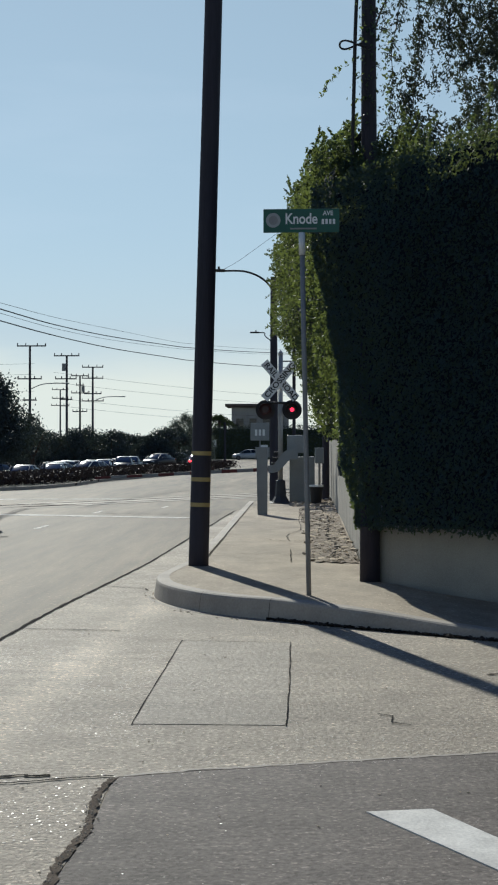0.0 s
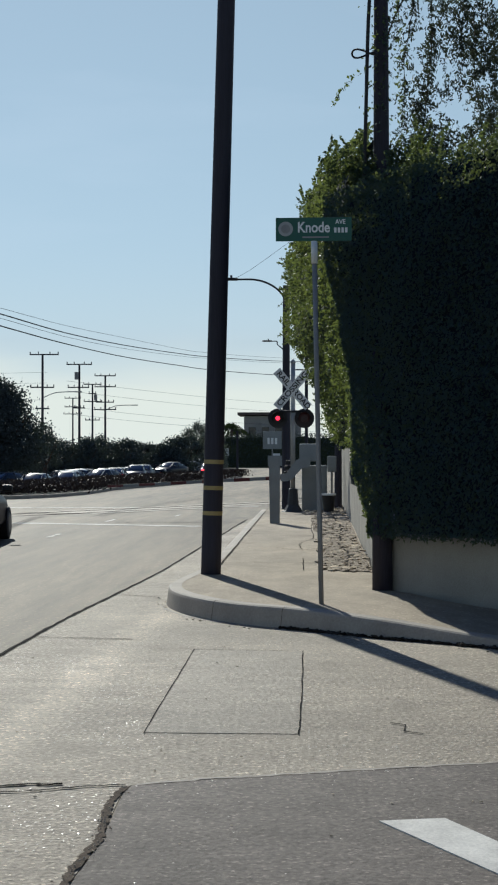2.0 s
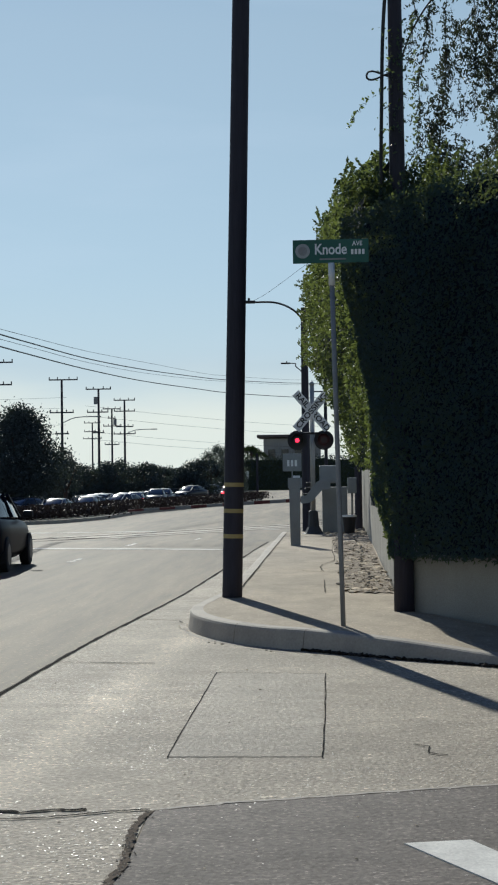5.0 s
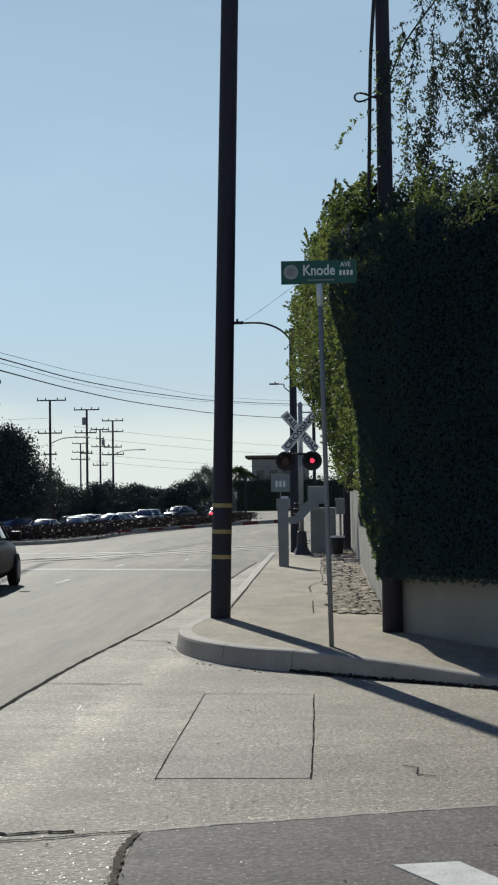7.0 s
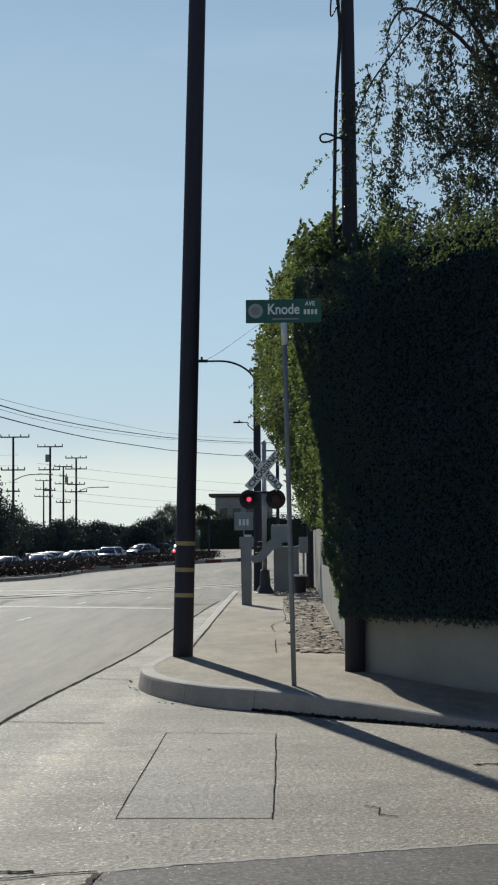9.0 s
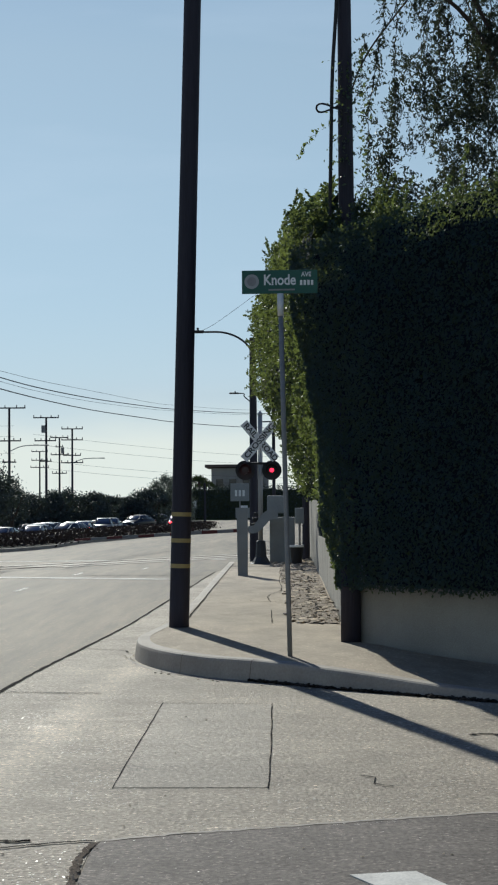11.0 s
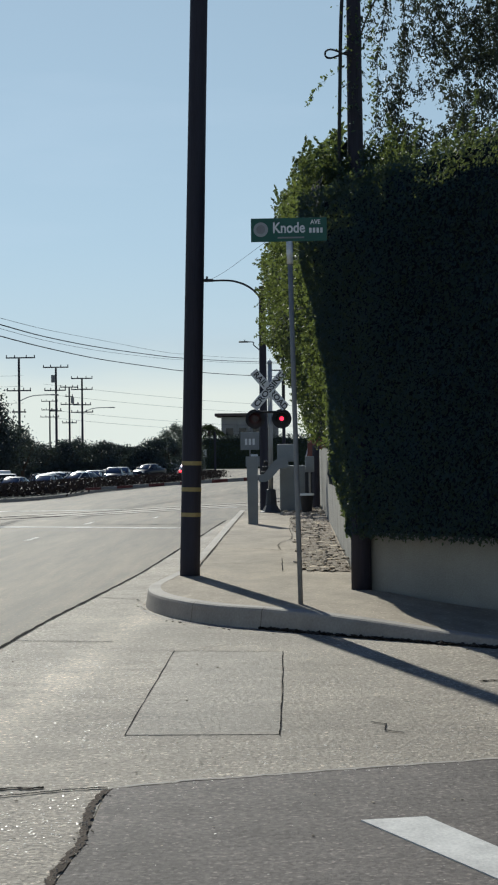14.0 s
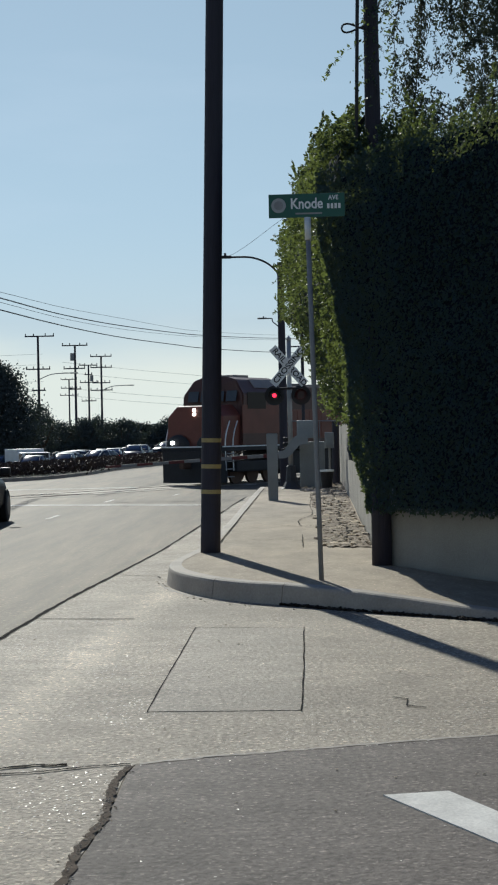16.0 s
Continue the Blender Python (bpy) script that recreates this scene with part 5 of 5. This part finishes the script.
def build_palm(x, y, h, seed):
    rng = np.random.default_rng(seed)
    t = thing("palm_tree", (x, y, ground_z(y)), "distant palm with a crown of arching fronds", "palm tree")
    part("trunk", tube(bmesh.new(), [(0, 0, 0), (.1, 0, h * .5), (0, 0, h - .6)], [.3, .24, .2], 10), BARK, t)
    for i in range(22):
        a, up = rng.random() * 6.283, rng.uniform(.0, 1.2)
        d = np.array([math.cos(a), math.sin(a), 0])
        pts = []
        for s in np.linspace(0, 1, 26):
            p = d * 2.6 * s * math.cos(up * .6) + np.array([0, 0, h - .6 + up * 1.6 * s - 2.3 * s * s])
            for k in range(5):
                pts.append(p + rng.normal(0, .13, 3) * (1.2 - s))
        leaf_mesh("frond", np.array(pts), rng.uniform(.2, .45, len(pts)), PALM, t, seed + i, .6, .2)


def build_building():
    y = 268
    t = thing("apartment_building", (-7.3, y, ground_z(y)), "two-storey pale building with a flat overhanging roof", "building")
    part("wall", box(bmesh.new(), (1.0, 5, 4.0), (9.0, 10, 8.0), .03), PLASTER, t)
    part("roof", box(bmesh.new(), (.8, 5, 8.35), (10.6, 11.6, .45), .06), ROOF_TILE, t, "dark overhanging flat roof")
    for fz in (2.0, 5.4):
        for i in range(4):
            w = part("window", box(bmesh.new(), (-2.2 + i * 2.1, -.02, fz), (1.1, .12, 1.7), .02), GLASS, t)
            part("frame", box(bmesh.new(), (-2.2 + i * 2.1, -.07, fz - .9), (1.3, .16, .1), .01), WHITE, w)
            part("shade_fin", box(bmesh.new(), (-1.2 + i * 2.1, -.25, fz + .3), (.18, .5, 3.0), .02), PLASTER, t)


def build_island():
    bm = bmesh.new()
    edge = spline([(-40, 76, 0), (-20, 80, 0), (-14.4, 82, 0), (-12.4, 91, 0), (-12.0, 105, 0), (-10.5, 118, 0), (-8.0, 140, 0), (-6.8, 165, 0)], 8)
    back = [(-40, 79), (-21, 84), (-16.8, 88), (-15, 96), (-14.2, 106), (-12.6, 119), (-9.6, 141), (-7.8, 166)]
    back = spline([(x, y, 0) for x, y in back], 8)
    rows = []
    for p, q in zip(edge, back):
        g = ground_z(p.y)
        d = (q - p).normalized()
        a = p + d * .15
        rows.append([bm.verts.new(v) for v in ((p.x, p.y, g - .1), (p.x, p.y, g + .17), (a.x, a.y, g + .18), (q.x, q.y, g + .18), (q.x, q.y, g - .8))])
    for a, b in zip(rows, rows[1:]):
        for j in range(4):
            bm.faces.new((a[j], b[j], b[j + 1], a[j + 1]))
    bmesh.ops.recalc_face_normals(bm, faces=bm.faces)
    setting(part("traffic_island", bm, KERB), "raised kerbed traffic island along the street", "traffic island")
    bm = bmesh.new()
    rows = []
    for p, q in zip(edge, back):
        a, g = p + (q - p).normalized() * .2, ground_z(p.y)
        b = a.lerp(q, .98)
        rows.append([bm.verts.new((a.x, a.y, g + .186)), bm.verts.new(((a.x + b.x) / 2, (a.y + b.y) / 2, g + .24)), bm.verts.new((b.x, b.y, g + .186))])
    for a, b in zip(rows, rows[1:]):
        for j in range(2):
            bm.faces.new((a[j], b[j], b[j + 1], a[j + 1]))
    bmesh.ops.recalc_face_normals(bm, faces=bm.faces)
    setting(part("planting_bed", bm, ISLAND), "dark planted bed on the traffic island", "planting bed")
    rng = np.random.default_rng(77)
    pts = []
    for p, q in zip(edge, back):
        for _ in range(560):
            s = rng.uniform(.2, .95)
            v = p.lerp(q, s)
            pts.append((v.x + rng.normal(0, .5), v.y + rng.normal(0, .5), ground_z(v.y) + .15 + .68 * rng.random() ** .8))
    ob = leaf_mesh("island_shrubs", np.array(pts), rng.uniform(.10, .24, len(pts)), BED_LEAF, None, 78, 0, .6)
    tagged(ob, "low dark shrubs planted along the island", "shrubs", kind="stuff")


def build_distance():
    L = 3000.0
    build_power_pole(-30.4, 190, 13.1, [(0, 3.3, .2), (3.7, 2.7, 0), (6.1, 1.6, 0)], lamp=4.2)
    build_power_pole(-28.3, 205, 12.8, [(0, 3.1, 0), (2.8, 2.6, -.1), (5.3, 1.4, 0)], can=(-.3, 1.4))
    build_power_pole(-28.2, 230, 12.6, [(0, 2.9, 0), (1.5, 2.9, 0), (3.6, 2.4, 0), (4.6, 3.0, 0)], lamp=4.0)
    build_power_pole(-33.2, 255, 12.5, [(0, 2.7, 0), (1.4, 1.2, 0), (2.6, 2.6, 0), (5.4, 2.2, 0)], can=(.5, 2.0))
    build_power_pole(-44.0, 310, 12.3, [(0, 3.0, 0), (1.6, 3.0, 0), (2.9, 3.4, 0)])
    build_power_pole(-32.7, 165, 13.4, [(0, 3.0, 0), (2.2, 2.8, 0)])
    build_street_lamp(-.92, 60, 7.90, 1.75, "dark street lamp pole with a curved arm coloured as a silhouette")
    build_street_lamp(-1.75, 110, 9.1, .9, "distant street lamp with a short arm")
    build_street_lamp(-9.5, 215, 5.1, 3.2, "far street lamp with a curved arm")
    # overhead wires from the far side of the street to poles behind the hedge
    build_wire([(-9.02, 41.3, 5.56), (-10.67, 60.0, 6.59), (-10.89, 75.6, 7.14), (-10.08, 91.1, 7.63), (-8.23, 106.7, 8.11), (-7.05, 113.7, 8.34), (-3.51, 130.0, 8.99), (1.42, 147.1, 9.80)], 0.024)
    build_wire([(-9.02, 41.3, 5.25), (-10.67, 60.0, 6.17), (-10.89, 75.6, 6.65), (-10.08, 91.1, 7.00), (-8.23, 106.7, 7.35), (-7.05, 113.7, 7.48), (-3.51, 130.0, 7.93), (1.42, 147.1, 8.50)], 0.024)
    build_wire([(-9.02, 41.3, 5.67), (-10.67, 60.0, 6.81), (-10.89, 75.6, 7.47), (-10.08, 91.1, 8.03), (-8.23, 106.7, 8.39), (-7.05, 113.7, 8.61), (-3.51, 130.0, 9.25), (1.42, 147.1, 10.05)], 0.009)
    build_wire([(-9.02, 41.3, 5.42), (-10.67, 60.0, 6.44), (-10.89, 75.6, 6.97), (-10.08, 91.1, 7.45), (-8.23, 106.7, 7.96), (-7.05, 113.7, 8.23), (-3.51, 130.0, 8.86), (1.42, 147.1, 9.70)], 0.009)
    build_wire([(-2.63, 58.0, 7.75), (-2.07, 58.0, 8.07), (-1.06, 58.0, 8.79), (-0.21, 58.0, 9.40)], .006)
    for z in (6.2, 7.1, 9.0, 10.2):
        build_wire([(-29.9, 205, z + .6), (-20, 215, z - .35), (-9, 235, z - .9), (2, 262, z - .8)], .014, "faint far overhead wire")
        build_wire([(-60, 200, z + 2.4), (-45, 196, z + 1.1), (-29.9, 190, z + .9)], .012, "faint far overhead wire")
    build_tree(-23.8, 128, 8.2, 6.8, 301, n=30000, leaf=.21, label="large dark broad tree beside the street")
    build_tree(-21.9, 138, 5.3, 3.0, 303, n=3600, leaf=.16, low=.3, label="small round-topped tree with gaps in its crown")
    rng = random.Random(40)
    for i in range(13):
        px = 40 + i * 23
        y = 186 + rng.uniform(-6, 14)
        build_tree((px - 531) / L * y, y, 4.1 + rng.uniform(-.5, .7) - .5 * (i > 8) + .25, 5.2 + rng.uniform(-.6, 1.2), 320 + 3 * i, n=6000, leaf=.24, low=.0)
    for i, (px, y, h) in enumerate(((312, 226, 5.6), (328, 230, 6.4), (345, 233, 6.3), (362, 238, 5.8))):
        build_tree((px - 531) / L * y, y, h, 3.6, 400 + 3 * i, BEND_LEAF, n=4200, leaf=.2, low=.03, label="rounded grey-green tree at the bend of the street, leaves paled for haze")
    build_palm((388 - 531) / L * 252, 252, 6.6, 500)
    build_palm((397 - 531) / L * 262, 262, 6.0, 540)
    build_hedge_far("tall_hedge", -16.5, 12, 247, 4.9, 601, "tall dark hedge closing the end of the street")
    build_hedge_far("tall_hedge", -60, -17.5, 214, 2.6, 602, "dark hedge behind the parked cars")
    build_building()
    build_island()


PAINTS = {"midnight": car_paint("midnight_car", (.010, .013, .024), .0, .015), "white": car_paint("white_car", (.5, .5, .5), .0), "silver": car_paint("silver_car", (.25, .26, .28), .5), "black": car_paint("black_car", (.010, .012, .020), .0), "red": car_paint("red_car", (.10, .012, .012)), "grey": car_paint("grey_car", (.06, .065, .075), .4)}


def build_traffic():
    build_car("car", (-6.92, 32.2, 0), 2, PAINTS["midnight"], "dark blue-black saloon waiting in the lane before the crossing", True)
    rng = random.Random(8)
    rows = []
    for i in range(30):
        y = 112 + 3.1 * i + rng.uniform(-1, 1)
        left = -25.5 + 9.5 * i / 30
        # paint choice weighted dark, standing in for tree shade over the lot
        rows.append((left + rng.uniform(0, 1) * (7.5 - 4.5 * i / 30), y, rng.choice((180, 176, 185, 150, 95, 4)) + rng.uniform(-8, 8), rng.choice(("grey", "black", "black", "silver", "black", "grey", "black", "white"))))
    for x, y, turn, col in rows:
        build_car("car", (x, y, ground_z(y, x)), turn, PAINTS[col], f"{col} saloon standing in the row of cars beyond the island", group="cars beyond the island")
    build_car("car", (-17.0, 146, ground_z(146, -17)), 4, PAINTS["black"], "dark saloon with its brake lights on beyond the island", True)
    build_car("car", (-13.9, 214, ground_z(214)), 160, PAINTS["white"], "white saloon coming round the bend of the street")
    build_car("car", (-9.6, 158, ground_z(158)), 5, PAINTS["red"], "dull red saloon driving away along the street", True)


# ------------------------------------------------------------------ motion
def motions():
    # red lamps flash by turns every 0.7 s: each lamp turns its lit face to the street and away again
    for drum, first in zip(DRUMS, (0, 1)):
        home = drum.matrix_basis.translation.copy()
        lit = first == 1
        angle = 0.0 if lit else 180.0
        rows = [(0.0, pose(*home, 0, 0, angle))]
        for k in range(23):
            t = 0.3 + 0.7 * k
            rows.append((t - 1 / 30, pose(*home, 0, 0, angle)))
            for s in range(1, 4):
                rows.append((t + (s - 1) / 30, pose(*home, 0, 0, angle + 60 * s)))
            angle += 180
        rows.append((16.0, pose(*home, 0, 0, angle)))
        walk(drum, rows)
    turn = math.degrees(math.atan2(U.y, U.x))
    walk(LOCO, [(t, pose(*(LOCO_END + U * 6.9 * (t - 16)), 0, 0, turn)) for t in (0, 4, 8, 12, 14, 15, 16)])
    walk(CROSS_CAR, [(t, pose(x, 232, ground_z(232), 0, 0, 90)) for t, x in ((0, -7.0), (0.8, -11.2), (2.0, -16.5), (4.0, -26), (6.0, -36), (16, -60))])
    walk(SECOND_CAR, [(t, pose(x, 228, ground_z(228), 0, 0, 90)) for t, x in ((0, 6.0), (1.2, 0.0), (2.0, -3.6), (2.8, -7.4), (3.4, -10.4), (5.0, -18), (16, -70))])
    walk(TRUCK, [(t, pose(x, 114, ground_z(114, x), 0, 0, 205)) for t, x in ((0, -31), (6, -27), (9, -22.6), (12, -21.0), (14, -19.9), (16, -19.0))])


# ------------------------------------------------------------------ build
build_ground()
build_pavement()
build_kerb_joints()
build_apron()
build_aggregate()
build_soil_strip()
build_wall()
build_front_pole()
build_corner_pole()
build_street_sign()
build_hedge()
build_weeping_tree()
DRUMS = build_signal()
build_crossing_clutter()
build_track()
LOCO = build_locomotive()
build_distance()
build_traffic()
CROSS_CAR = build_car("car", (-7, 232, 0), 90, PAINTS["white"], "white saloon crossing at the end of the street")
SECOND_CAR = build_car("car", (6, 228, 0), 90, PAINTS["grey"], "grey saloon crossing at the end of the street")
TRUCK = build_truck((-31, 114, ground_z(114, -31)), 205)
motions()
